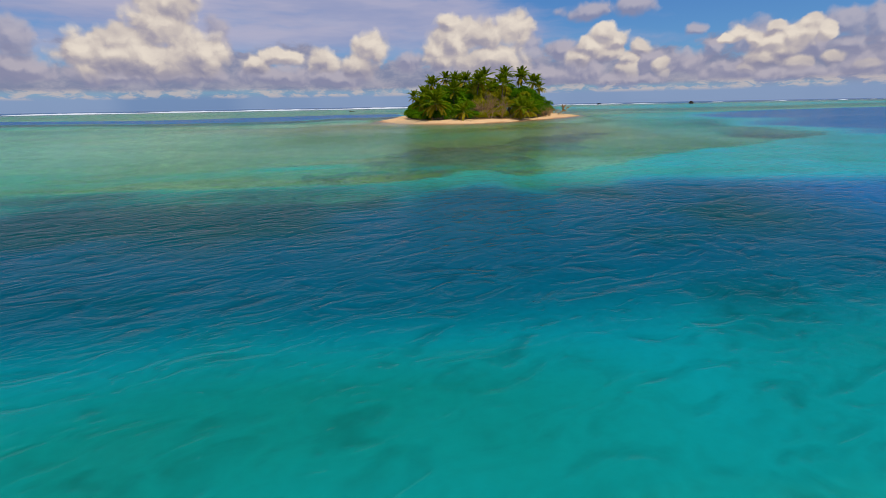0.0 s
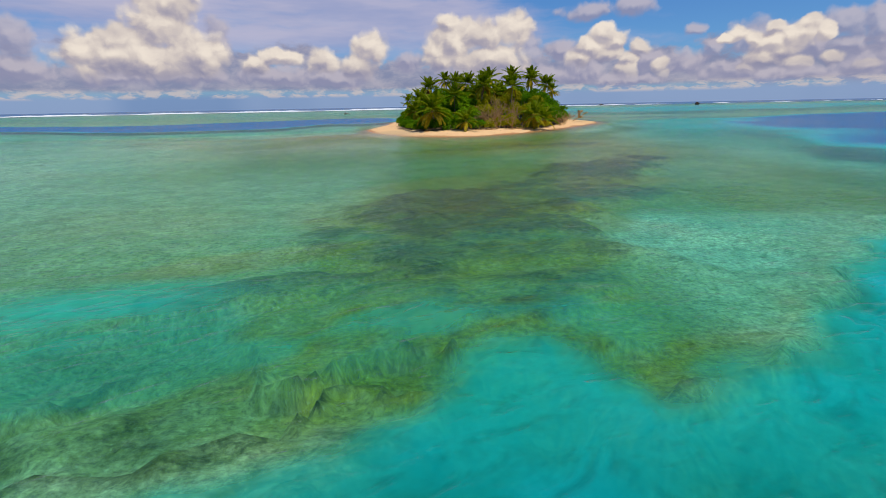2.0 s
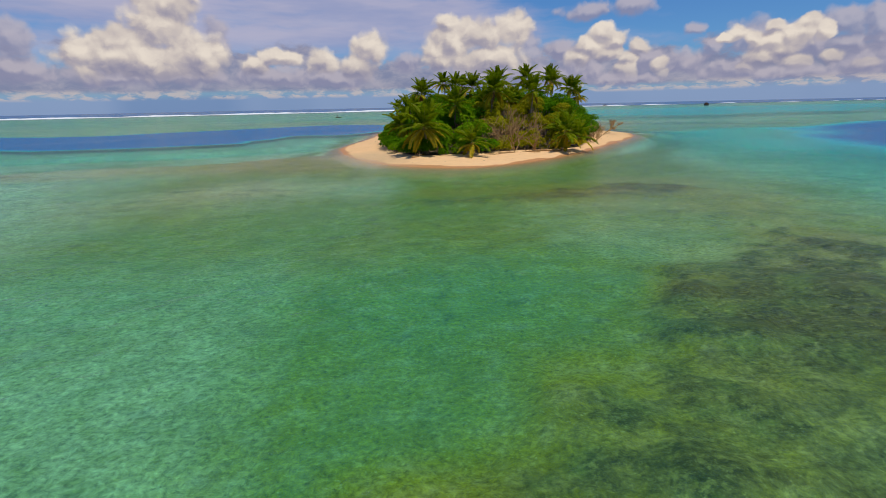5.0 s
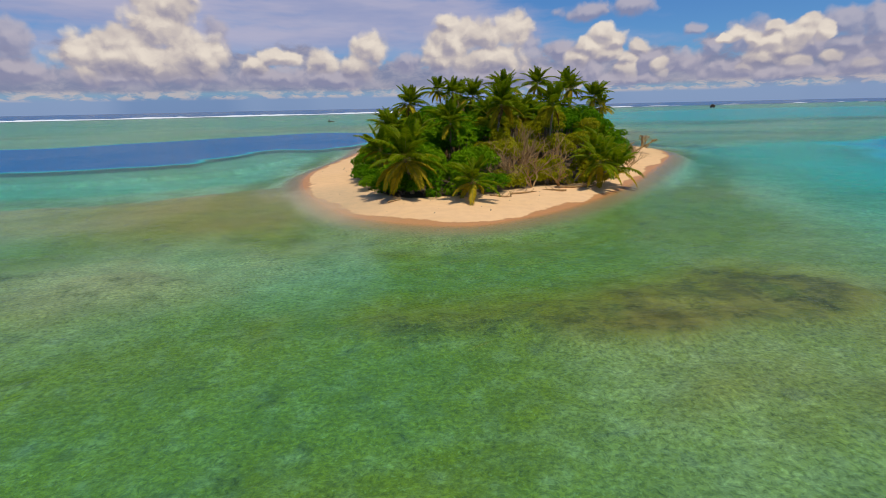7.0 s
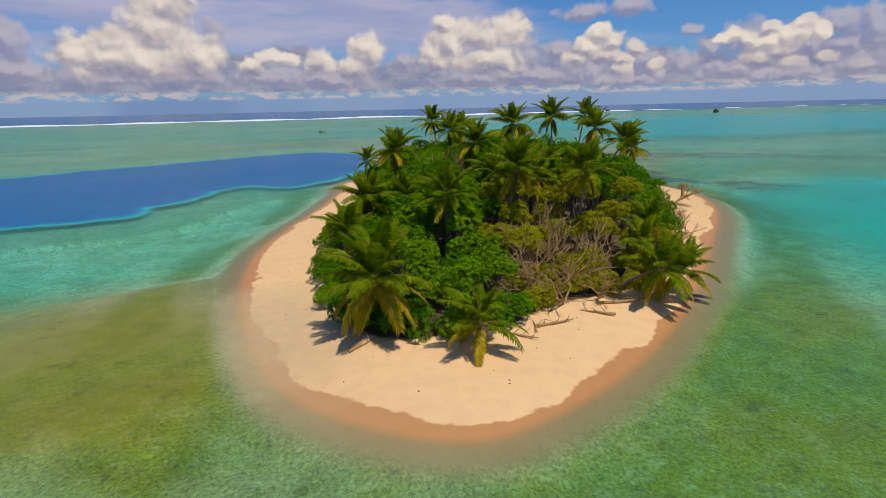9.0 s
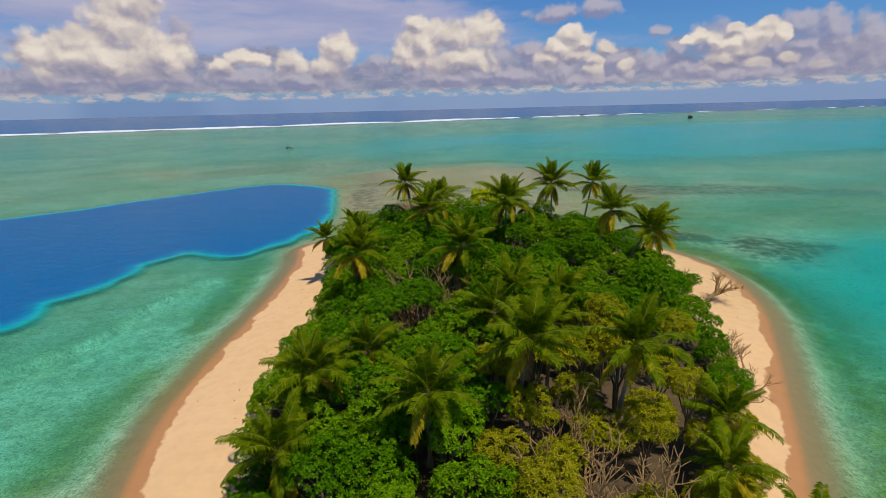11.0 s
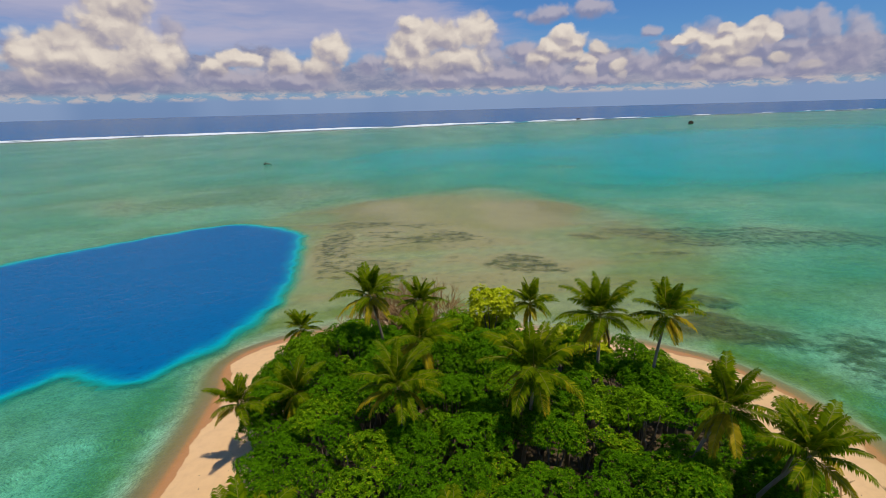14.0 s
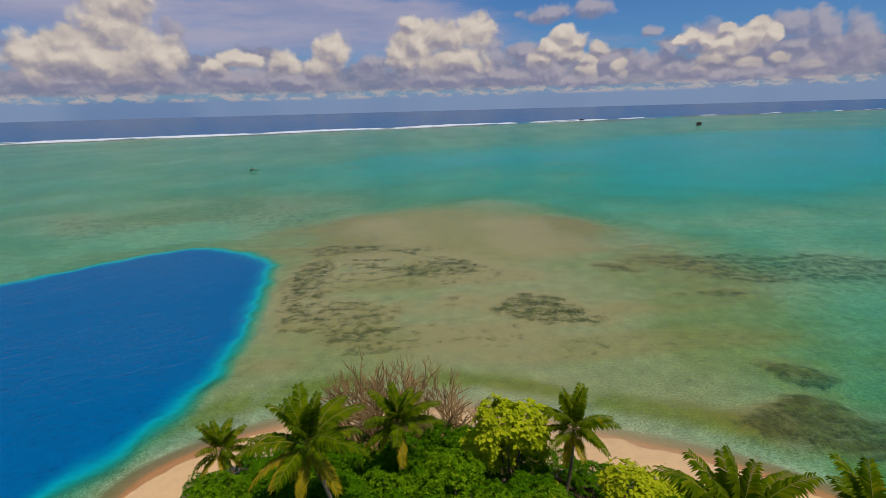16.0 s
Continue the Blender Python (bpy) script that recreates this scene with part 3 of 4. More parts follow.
def survey(x, y):
    """Ground height, and how much coral, algae, leaf fall with painted tree shade, and silt cover it."""
    s = inside(SHORE, x, y) + 0.9
    g = inside(GREEN, x, y)
    n1 = fractal(x, y, 0.045, 4, 11)
    n2 = fractal(x, y, 0.22, 4, 29)
    # depth of the lagoon floor
    depth = 1.55 + (n1 - 0.5) * 1.0
    depth += (0.25 + 0.95 * step(y, 190, 140)) * step(x, 26, 75) * step(y, 20, 60) * step(-s, 6, 26) * step(y, 420, 260)
    depth += 1.3 * blob(x, y, 84, 190, 34, 40, 0, 0.4, 49, 0.02, 0.45)
    depth *= 1 - 0.55 * blob(x, y, 12, 305, 78, 75, 0, 0.35, 45, 0.012)
    far = step(y, 380, 520)
    teal = blob(x, y, 330, 620, 330, 150, 14, 0.35, 41, 0.006, 0.5) + blob(x, y, 190, 440, 130, 60, 20, 0.4, 43, 0.012, 0.5)
    depth += 1.7 * np.clip(teal, 0, 1)
    depth += far * 0.4
    depth = depth * (1 - 0.45 * blob(x, y, 22, 355, 42, 45, -20, 0.4, 47, 0.02))
    strip = y - np.interp(x, (-90, -45, -37, -30, -22, -18), (150, 160, 163, 167, 172, 178)) + (n2 - 0.5) * 2.5
    depth += 0.55 * step(x, -17, -24) * step(y, 252, 236) * step(-s, 3, 9) * step(strip, -1.0, 3.5)
    depth *= 1 - 0.42 * step(strip, 0, -4) * step(y, 128, 143) * step(x, -6, -16) * step(x, -95, -55)
    depth *= 1 - 0.10 * step(x, -17, -24) * step(y, 160, 185) * step(y, 262, 245)
    # the drop in front of the fringing reef
    lip = np.interp(x, (-60, -12, -8.6, -5, -1.4, 0.2, 1.8, 3.2, 4.2, 5.6, 6.8, 10.3, 11.6, 15, 21, 28.6, 35, 60),
                    (30, 32.7, 32.9, 33.5, 35.3, 37.8, 40.0, 40.4, 38.9, 36.4, 38.1, 38.9, 41.5, 44.2, 50.5, 55.7, 60.2, 80))
    lip = lip + (n2 - 0.5) * 2.6 + (fractal(x, y, 0.7, 3, 171) - 0.5) * 1.6
    drop = step(y, lip + 0.5, lip - 2.6)
    shelf = step(y, 15 + (n1 - 0.5) * 8 + 0.2 * x, 7.5 + 0.15 * x)
    front = np.minimum(lip - 5, 37 - 0.05 * x)
    open_depth = 3.3 + 0.5 * step(x, 4, 20) + 5.2 * step(y, front, front - 9) * (1 - shelf) + (n2 - 0.5) * 1.6
    depth = depth * (1 - drop) + open_depth * drop
    # grooves between the lobes of the reef edge
    groove = step(y, lip - 0.5, lip + 1.5) * step(y, lip + 13, lip + 7) * step(x, 10, 3)
    lobes = fractal(x * 0.8, y, 0.27, 3, 191)
    depth += 0.55 * groove * step(lobes, 0.51, 0.60)
    crevice = groove * step(np.abs(lobes - 0.545), 0.045, 0.015)
    # deep water
    b = inside(BASIN, x, y) + (n2 - 0.5) * 3.0
    depth += 12.5 * step(b, -3.0, 8.0)
    p = inside(POOL_RIGHT, x, y) + (n1 - 0.5) * 20
    depth += 9.5 * step(p, -14, 14)
    out = surf_side(x, y) + (n1 - 0.5) * 30
    depth = np.where(out > -160, depth * (1 - step(out, -160, -40)) + 1.1 * step(out, -160, -40), depth)
    depth += 34 * step(out, 4, 90)
    depth += 0.25 * step(y, lip, lip + 3) * step(y, 60, 50)
    depth += 1.1 * blob(x, y, -11.5, 42.8, 4.5, 1.8, 12, 0.5, 173, 0.3, 0.6) + 0.8 * blob(x, y, -17, 38.5, 6, 2.4, 20, 0.6, 175, 0.25, 0.6)
    # reef rock stands up out of the flat
    coral = np.maximum.reduce([
        (0.62 + 0.36 * step(fractal(x, y, 0.13, 4, 66), 0.38, 0.58)) * step(inside(FIELD, x, y) + 1.2 + (fractal(x, y, 0.16, 5, 61, 0.6) - 0.5) * 16, -2.6, 3.6),
        0.72 * blob(x, y, -7.5, 47.6, 8.5, 1.5, 24, 0.5, 64, 0.2),
        0.60 * blob(x, y, 1.5, 47.5, 8, 3.2, 8, 0.6, 62, 0.2),
        0.60 * step(inside(BAND, x, y) + (fractal(x, y, 0.3, 4, 67) - 0.5) * 4, -1.2, 1.5),
        0.72 * blob(x, y, 24, 119.6, 5.5, 3.2, -20, 0.95, 69, 0.3, 0.45),
        0.40 * blob(x, y, -20, 124, 12, 3.5, -12, 0.7, 72, 0.12),
        0.55 * blob(x, y, -8, 36, 10, 3.5, 0, 0.5, 71, 0.2),
        0.62 * blob(x, y, -14, 305, 6, 24, -8, 0.6, 73, 0.08),
        0.60 * blob(x, y, -6, 331, 14, 6, 8, 0.7, 74, 0.08),
        0.52 * blob(x, y, -3, 286, 15, 9, -10, 0.8, 76, 0.10),
        0.40 * blob(x, y, 12, 305, 24, 8, 0, 0.7, 78, 0.08),
        0.66 * blob(x, y, 32, 283, 12, 6, -25, 0.95, 75, 0.12, 0.45),
        0.62 * blob(x, y, 57, 305, 8, 3.2, -50, 0.95, 81, 0.14, 0.45),
        0.62 * blob(x, y, 66, 286.5, 9, 2.4, 0, 0.95, 82, 0.14, 0.45),
        0.76 * blob(x, y, 63, 255.5, 7, 2.8, -25, 0.95, 79, 0.16, 0.45),
        0.82 * blob(x, y, 57, 243, 15, 5.5, -20, 0.95, 77, 0.12, 0.45),
        0.74 * blob(x, y, 77, 228, 19, 10, -10, 0.95, 83, 0.08, 0.45),
        0.60 * blob(x, y, 104, 300, 45, 14, -15, 0.6, 85, 0.05),
        0.45 * blob(x, y, -60, 400, 70, 30, 10, 0.6, 87, 0.03),
        0.80 * step(np.abs(out + 25), 60, 5) * step(np.abs(y), 100, 300),
    ])
    # rock along the lip, its dark also painting the shadowed drop face
    shade_rim = 0.6 * step(np.abs(y - lip - 0.1), 0.9, 0.2) * step(np.abs(x + 4), 22, 14) * 0.95
    coral = np.maximum(coral, shade_rim * step(n2, 0.30, 0.46))
    coral = np.maximum(coral, 0.85 * drop * step(fractal(x, y, 0.34, 4, 177), 0.40, 0.56) * step(y, lip - 12, lip - 5))
    for k, (cx, cy, cr) in enumerate(((-3.0, 27.5, 2.6), (1.5, 30.0, 2.2), (4.0, 12.0, 0.9), (6.6, 10.4, 0.7), (0.6, 9.5, 1.2), (3.2, 26.4, 1.6), (8.5, 31.5, 1.8))):
        coral = np.maximum(coral, 0.7 * blob(x, y, cx, cy, cr, cr * 0.8, 0, 0.6, 89 + k, 0.35))
    coral = np.maximum(coral, 0.75 * crevice)
    streak = fractal(x * 0.45 + y * 0.15, y * 1.5, 0.05, 5, 131, 0.6)
    coral = np.maximum(coral, 0.34 * step(streak, 0.50, 0.66) * step(y, 225, 262))
    coral = np.maximum(coral, 0.62 * blob(x, y, 6, 304, 34, 33, -10, 0.5, 183, 0.03) * step(fractal(x * 0.55, y * 1.2, 0.10, 5, 181, 0.65), 0.45, 0.60))
    coral = np.maximum(coral, 0.34 * step(fractal(x * 0.5, y * 1.2, 0.07, 5, 137, 0.6), 0.50, 0.66) * step(y, 40, 60) * step(y, 180, 140))
    pool = np.maximum(blob(x, y, 16.0, 56, 4.2, 5.0, 25, 0.8, 111, 0.20, 0.35), blob(x, y, 10.2, 60.6, 1.4, 0.5, 0, 0.4, 113, 0.5))
    coral *= 1 - 0.85 * pool
    depth += 0.25 * pool
    coral *= step(-s, 2.0, 5.0) * step(b, -3, -10)
    depth = depth - coral * 0.80 * step(depth, 3.0, 1.8) - coral * 0.5 * (n2 - 0.5)
    # algae turf off the southern beach
    depth = depth - 0.45 * step(y, 84, 112) * step(y, 178, 156) * step(x, 56, 30) * step(x, -44, -24)
    algae = step(y, 31, 42) * step(y, 176, 150) * step(-s, 1.8, 3.8) * step(x, 62, 34) * step(x, -60, -22)
    algae = algae * (0.85 + 0.8 * (n1 - 0.45)) + 0.55 * step(-s, 5.5, 7.5) * step(-s, 13, 9) * step(n2, 0.25, 0.5)
    algae += 0.30 * step(y, 240, 250) * step(-s, 3, 8) + 0.22 * step(n1, 0.35, 0.6) * step(-s, 6, 12) + 0.5 * step(x, 20, 34) * step(-s, 3, 6) * step(-s, 17, 9) * step(y, 250, 230)
    algae += 0.22 * step(x, 36, 60) * step(y, 165, 200) * step(y, 330, 260) * (0.5 + n2)
    algae += 0.28 * step(x, -17, -24) * step(strip, 0, 4) * step(y, 262, 240) * step(n2, 0.35, 0.6)
    algae *= 1 - 0.65 * step(x, 8, 13) * step(y, 66, 57)
    algae *= 1 - 0.42 * step(x, -2, -10) * step(y, 108, 86) * step(y, 48, 64)
    algae *= 1 - 0.6 * blob(x, y, -16, 127, 20, 12, 15, 0.5, 94, 0.08, 0.6)
    algae *= (1 - 0.85 * step(b, -7, -2)) * (1 - 0.9 * pool)
    silt = 0.95 * blob(x, y, 22, 362, 30, 38, -25, 0.5, 91, 0.03) + 0.75 * blob(x, y, 14, 290, 60, 55, 0, 0.5, 99, 0.02) + 0.95 * blob(x, y, -30, 144, 28, 24, 0, 0.45, 93, 0.05) + 0.75 * blob(x, y, -16, 127, 20, 12, 15, 0.5, 94, 0.08, 0.6) \
        + 0.5 * blob(x, y, 52, 268, 13, 9, -30, 0.4, 95, 0.1) + 0.45 * blob(x, y, -70, 420, 80, 40, 0, 0.5, 97, 0.02)
    silt += 0.42 * step(y, 252, 300) * step(x, 170, 60) * step(out, -20, -140) * (0.6 + 0.8 * step(n1, 0.4, 0.6))
    silt += 0.85 * blob(x, y, 5.2, 36.4, 3.6, 1.0, 8, 0.6, 103, 0.4) + 0.7 * blob(x, y, -1.0, 40.6, 3.2, 1.0, 15, 0.6, 105, 0.4)
    # beach and island
    fringe = np.clip(-s, 0, None)
    slope = 0.085 * fringe + 0.042 * fringe**2
    bed = -np.minimum(slope, np.maximum(depth, 0.35))
    top = 1.25 * (1 - np.exp(-np.clip(s, 0, None) * 0.115)) + 0.35 * (1 - np.exp(-np.clip(s - 8, 0, None) * 0.1)) + (n2 - 0.5) * 0.18 * step(s, 3, 9)
    z = np.where(s > 0, top, bed)
    # leaf fall and painted shade over the whole planted area
    litter_shade = step(g, -0.6, 2.2)
    return z, np.clip(coral, 0, 1), np.clip(algae, 0, 1), litter_shade, np.clip(silt, 0, 1)


def axis(lo, hi, pitch, low_end, high_end, growth=1.13):
    mid = list(np.arange(lo, hi + pitch * 0.5, pitch))
    d, v = pitch, mid[-1]
    while v < high_end:
        d *= growth
        v += d
        mid.append(v)
    d, v = pitch, mid[0]
    while v > low_end:
        d *= growth
        v -= d
        mid.insert(0, v)
    return np.array(mid)


def sheet(name, xs, ys, heights, mat, **fields):
    X, Y = np.meshgrid(xs, ys)
    nx, ny = len(xs), len(ys)
    co = np.stack([X.ravel(), Y.ravel(), heights.ravel()], 1).astype(np.float32)
    i = np.arange(nx * ny).reshape(ny, nx)
    quads = np.stack([i[:-1, :-1].ravel(), i[:-1, 1:].ravel(), i[1:, 1:].ravel(), i[1:, :-1].ravel()], 1)
    me = bpy.data.meshes.new(name)
    me.vertices.add(len(co))
    me.vertices.foreach_set("co", co.ravel())
    me.loops.add(quads.size)
    me.loops.foreach_set("vertex_index", quads.ravel().astype(np.int32))
    me.polygons.add(len(quads))
    me.polygons.foreach_set("loop_start", np.arange(0, quads.size, 4, dtype=np.int32))
    me.polygons.foreach_set("use_smooth", np.ones(len(quads), bool))
    me.update()
    me.validate()
    for key, val in fields.items():
        a = me.attributes.new(key, "FLOAT", "POINT")
        a.data.foreach_set("value", val.ravel().astype(np.float32))
    me.materials.append(mat)
    return new(name, me)


def graded(coarse, lo, hi, pitch):
    """An axis with a finer stretch laid into it."""
    return np.concatenate([coarse[coarse < lo], np.arange(lo, hi, pitch), coarse[coarse >= hi]])


gx = graded(axis(-72, 96, 0.95, -6500, 6500), -22.0, 34.0, 0.42)
gy = graded(graded(axis(-4, 345, 0.95, -2500, 6500), 24.0, 74.0, 0.42), 110.0, 128.0, 0.5)
GX, GY = np.meshgrid(gx, gy)
gz, g_coral, g_algae, g_litter_shade, g_silt = survey(GX, GY)
gz = np.where((gz < -1.8) & (GY > 62), -1.8 + 0.12 * (gz + 1.8), gz)
g_basin = inside(BASIN, GX, GY)
gz = np.where((g_basin > -16) & (GY > 62), np.maximum(gz, -0.85 - 0.12 * np.clip(g_basin - 4, 0, 20)), gz)
gz = gz + np.where(gz < -0.5, (fractal(GX, GY, 0.5, 2, 51) - 0.5) * (0.12 + 0.7 * g_coral), 0)
ground = sheet("ground", gx, gy, gz, GROUND, coral=g_coral, algae=g_algae, litter_shade=g_litter_shade, silt=g_silt)
tagged(ground, "pale coral sand islet and reef-strewn lagoon floor", "ground", kind="structure")

wx = graded(axis(-72, 96, 1.5, -6500, 6500, 1.11), -22.0, 34.0, 0.7)
wy = graded(axis(-4, 345, 1.5, -2500, 6500, 1.11), 24.0, 60.0, 0.6)
WX, WY = np.meshgrid(wx, wy)
w_bed = survey(WX, WY)[0]
w_depth = np.clip(-w_bed, 0, 40)
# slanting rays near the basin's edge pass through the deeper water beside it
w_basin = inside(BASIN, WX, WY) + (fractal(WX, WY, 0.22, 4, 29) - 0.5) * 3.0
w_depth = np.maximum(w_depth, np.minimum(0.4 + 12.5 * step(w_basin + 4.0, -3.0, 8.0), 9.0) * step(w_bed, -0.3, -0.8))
w_out = surf_side(WX, WY)
w_murk = step(WY, 37, 28) * (0.30 + 0.70 * step(WY - 0.15 * WX, 6.5, 12.5)) * step(WX, 24, 12) * step(w_depth, 2.0, 3.6) * (0.72 + 0.28 * step(fractal(WX, WY, 0.13, 4, 151), 0.42, 0.60))
w_chop = np.clip(0.25 + 0.6 * step(w_depth, 2.5, 9) + 0.3 * step(WY, 60, 20) + 0.3 * step(WX, 12, -10) * step(WY, 27, 38) * step(WY, 110, 70) - 0.2 * step(w_depth, 1.0, 0.3) - 0.5 * step(w_out, 0, 100), 0, 1)
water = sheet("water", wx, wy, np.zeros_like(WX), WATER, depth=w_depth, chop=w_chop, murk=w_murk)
tagged(water, "clear turquoise lagoon water with wind ripples, deep blue over the drop-offs", "water", kind="structure")


def ground_at(x, y):
    """Height of the ground sheet at a place, read off its grid."""
    i = int(np.clip(np.searchsorted(gx, x) - 1, 0, len(gx) - 2))
    j = int(np.clip(np.searchsorted(gy, y) - 1, 0, len(gy) - 2))
    u, v = (x - gx[i]) / (gx[i + 1] - gx[i]), (y - gy[j]) / (gy[j + 1] - gy[j])
    return float((gz[j, i] * (1 - u) + gz[j, i + 1] * u) * (1 - v) + (gz[j + 1, i] * (1 - u) + gz[j + 1, i + 1] * u) * v)

# ======== coconut palms ========


def frond_mesh(name, rise, droop, length, mats, seed, pairs=28, limp=0.3):
    """A feather leaf along +X: a drooping midrib with two rows of hanging leaflets."""
    r = random.Random(seed)
    verts, faces, index = [], [], []
    steps = 10
    pts, dirs = [Vector((0, 0, 0))], []
    for i in range(steps):
        s = (i + 0.5) / steps
        a = radians(rise - droop * s**1.35)
        d = Vector((math.cos(a), r.uniform(-0.02, 0.02), math.sin(a)))
        dirs.append(d)
        pts.append(pts[-1] + d * length / steps)
    tv, tf = tube(pts, [0.045 * (1 - 0.85 * i / steps) + 0.006 for i in range(steps + 1)], 4)
    verts += tv
    faces += tf
    index += [1] * len(tf)
    for k in range(pairs):
        s = 0.13 + 0.86 * (k + 0.5) / pairs
        f = s * steps
        i = min(int(f), steps - 1)
        base = pts[i].lerp(pts[i + 1], f - i)
        d = dirs[i]
        up = d.cross(Vector((0, 1, 0))) * -1
        size = (0.30 + 0.62 * math.sin(math.pi * min(1.0, 0.16 + s * 0.80)) ** 0.8) * length * 0.25
        for side in (-1, 1):
            sag = limp + r.uniform(-0.08, 0.18) + 0.25 * s
            fwd = 0.45 + 0.5 * s + r.uniform(-0.1, 0.1)
            out = (d * fwd + Vector((0, side, 0)) + up * (0.34 - sag) + Vector((0, 0, -0.25 * sag))).normalized()
            out2 = (out + Vector((0, 0, -0.55 - sag))).normalized()
            ln = size * r.uniform(0.85, 1.12)
            w = 0.060 + 0.055 * (1 - abs(2 * s - 1))
            m = base + out * ln * 0.55
            t = m + out2 * ln * 0.5
            n = len(verts)
            verts += [base - d * w * 0.6, base + d * w * 0.6, m + d * w, m - d * w, t]
            faces += [(n, n + 1, n + 2, n + 3), (n + 3, n + 2, n + 4)]
            index += [0, 0]
    return raw_mesh(name, verts, faces, mats, index)


RIB = make_leaf_material("palm_midrib", (0.16, 0.17, 0.02), (0.30, 0.27, 0.05), (0.3, 0.22, 0.05), 0.1)
FRONDS = [frond_mesh("frond_a", 82, 34, 4.1, (FROND, RIB), 1, limp=0.05), frond_mesh("frond_b", 68, 46, 4.5, (FROND, RIB), 2, limp=0.12),
          frond_mesh("frond_c", 50, 58, 4.8, (FROND, RIB), 3, limp=0.2), frond_mesh("frond_d", 32, 60, 4.8, (FROND, RIB), 4, limp=0.28),
          frond_mesh("frond_e", 10, 56, 4.6, (FROND, RIB), 5, limp=0.35), frond_mesh("frond_f", -14, 50, 4.3, (FROND_OLD, RIB), 6, limp=0.45),
          frond_mesh("frond_g", -42, 44, 4.0, (FROND_OLD, RIB), 7, limp=0.5), frond_mesh("frond_h", -62, 24, 3.5, (FROND_DEAD, FROND_DEAD), 8, limp=0.6)]
NUT = make_bark_material("coconut_husk", (0.20, 0.16, 0.03), (0.34, 0.20, 0.06))


def nut_mesh():
    bm = bmesh.new()
    bmesh.ops.create_icosphere(bm, subdivisions=1, radius=0.14, matrix=Matrix.Diagonal((0.85, 0.85, 1.15, 1)))
    me = bpy.data.meshes.new("coconut")
    bm.to_mesh(me)
    bm.free()
    me.materials.append(NUT)
    return me


COCONUT = nut_mesh()


def palm(crown, base, size=1.0, fronds=24, seed=0, ragged=0.0, label="", old=0.3):
    """A coconut palm: a bent trunk, a crown of single fronds, a few nuts."""
    r = random.Random(seed)
    bx, by = base
    bz = ground_at(bx, by) - 0.12
    cx, cy, cz = crown
    ob = thing("coconut_palm", bx, by, bz, label or "coconut palm with a grey ringed trunk and feathery green fronds", "palm tree", "coconut palms")
    top = Vector((cx - bx, cy - by, cz - bz))
    bow = Vector((r.uniform(-0.5, 0.5), r.uniform(-0.5, 0.5), 0)) * min(1.0, top.z / 10)
    pts, rad = [], []
    n = 12
    for i in range(n + 1):
        t = i / n
        flat = t ** 1.6
        pts.append(Vector((top.x * flat, top.y * flat, top.z * t)) + bow * math.sin(math.pi * t))
        rad.append((0.115 + 0.07 * (1 - t) + 0.12 * max(0, 1 - t * 9)) * (0.8 + 0.25 * size) * (1 + 0.05 * (i % 2)))
    v, f = tube(pts, rad, 8)
    me = raw_mesh("trunk", v, f, (PALM_BARK,), smooth=True)
    part("trunk", me, ob)
    turn = r.uniform(0, 360)
    for i in range(fronds):
        q = (i + r.uniform(-0.4, 0.4)) / fronds
        q = min(max(q, 0.0), 0.999)
        kind = int(q * (8 if r.random() < old + 0.18 else 6.2))
        if kind == 7 and r.random() > 0.6:
            kind = 6
        turn += 137.5 + r.uniform(-14, 14)
        sc = 0.86 * size * r.uniform(0.86, 1.12)
        m = Matrix.Translation(top + Vector((0, 0, 0.10 - 0.25 * q))) @ pose(0, 0, 0, r.uniform(-16, 16), r.uniform(-9, 9), turn) @ Matrix.Diagonal((sc, sc, sc, 1))
        part("frond", FRONDS[kind], ob, m)
    for i in range(r.choice((0, 3, 5, 6))):
        a = r.uniform(0, 6.28)
        part("coconut", COCONUT, ob, Matrix.Translation(top + Vector((0.22 * math.cos(a), 0.22 * math.sin(a), -0.28 + r.uniform(-0.12, 0.1)))))
    return ob


# crown heart, foot of the trunk, size, fronds
PALMS_BACK = [((2.3, 224.5, 14.8), (4.0, 227.0), 1.05, 26), ((8.0, 232.5, 10.8), (8.6, 233.6), 0.9, 22), ((7.6, 214.5, 13.6), (8.4, 216.0), 1.0, 24),
              ((5.6, 206.0, 13.6), (5.2, 208.5), 1.0, 25), ((16.7, 206.0, 14.4), (16.0, 208.0), 1.15, 28), ((25.2, 214.3, 15.4), (25.8, 215.9), 1.1, 26)]
PALMS_RIGHT = [((31.4, 213.3, 15.5), (29.7, 212.3), 0.95, 21), ((29.5, 200.0, 13.8), (28.0, 202.0), 1.0, 25), ((33.4, 196.5, 12.0), (30.4, 199.6), 1.0, 24),
               ((36.0, 200.5, 10.2), (34.5, 202.0), 0.85, 20), ((22.3, 230.8, 10.4), (22.0, 232.2), 0.9, 22)]
PALMS_LEFT = [((-3.0, 192.2, 11.4), (-2.0, 194.5), 1.1, 27), ((-10.2, 214.5, 7.9), (-8.6, 217.0), 0.85, 20), ((-5.0, 216.0, 7.8), (-5.0, 218.5), 1.0, 22),
              ((-8.8, 238.0, 5.5), (-8.4, 238.8), 0.8, 20), ((-4.8, 171.3, 7.6), (-4.0, 173.5), 1.0, 26), ((-0.8, 175.3, 7.2), (-0.4, 177.0), 0.9, 20), ((-6.0, 165.1, 5.0), (-5.2, 166.5), 1.0, 24)]
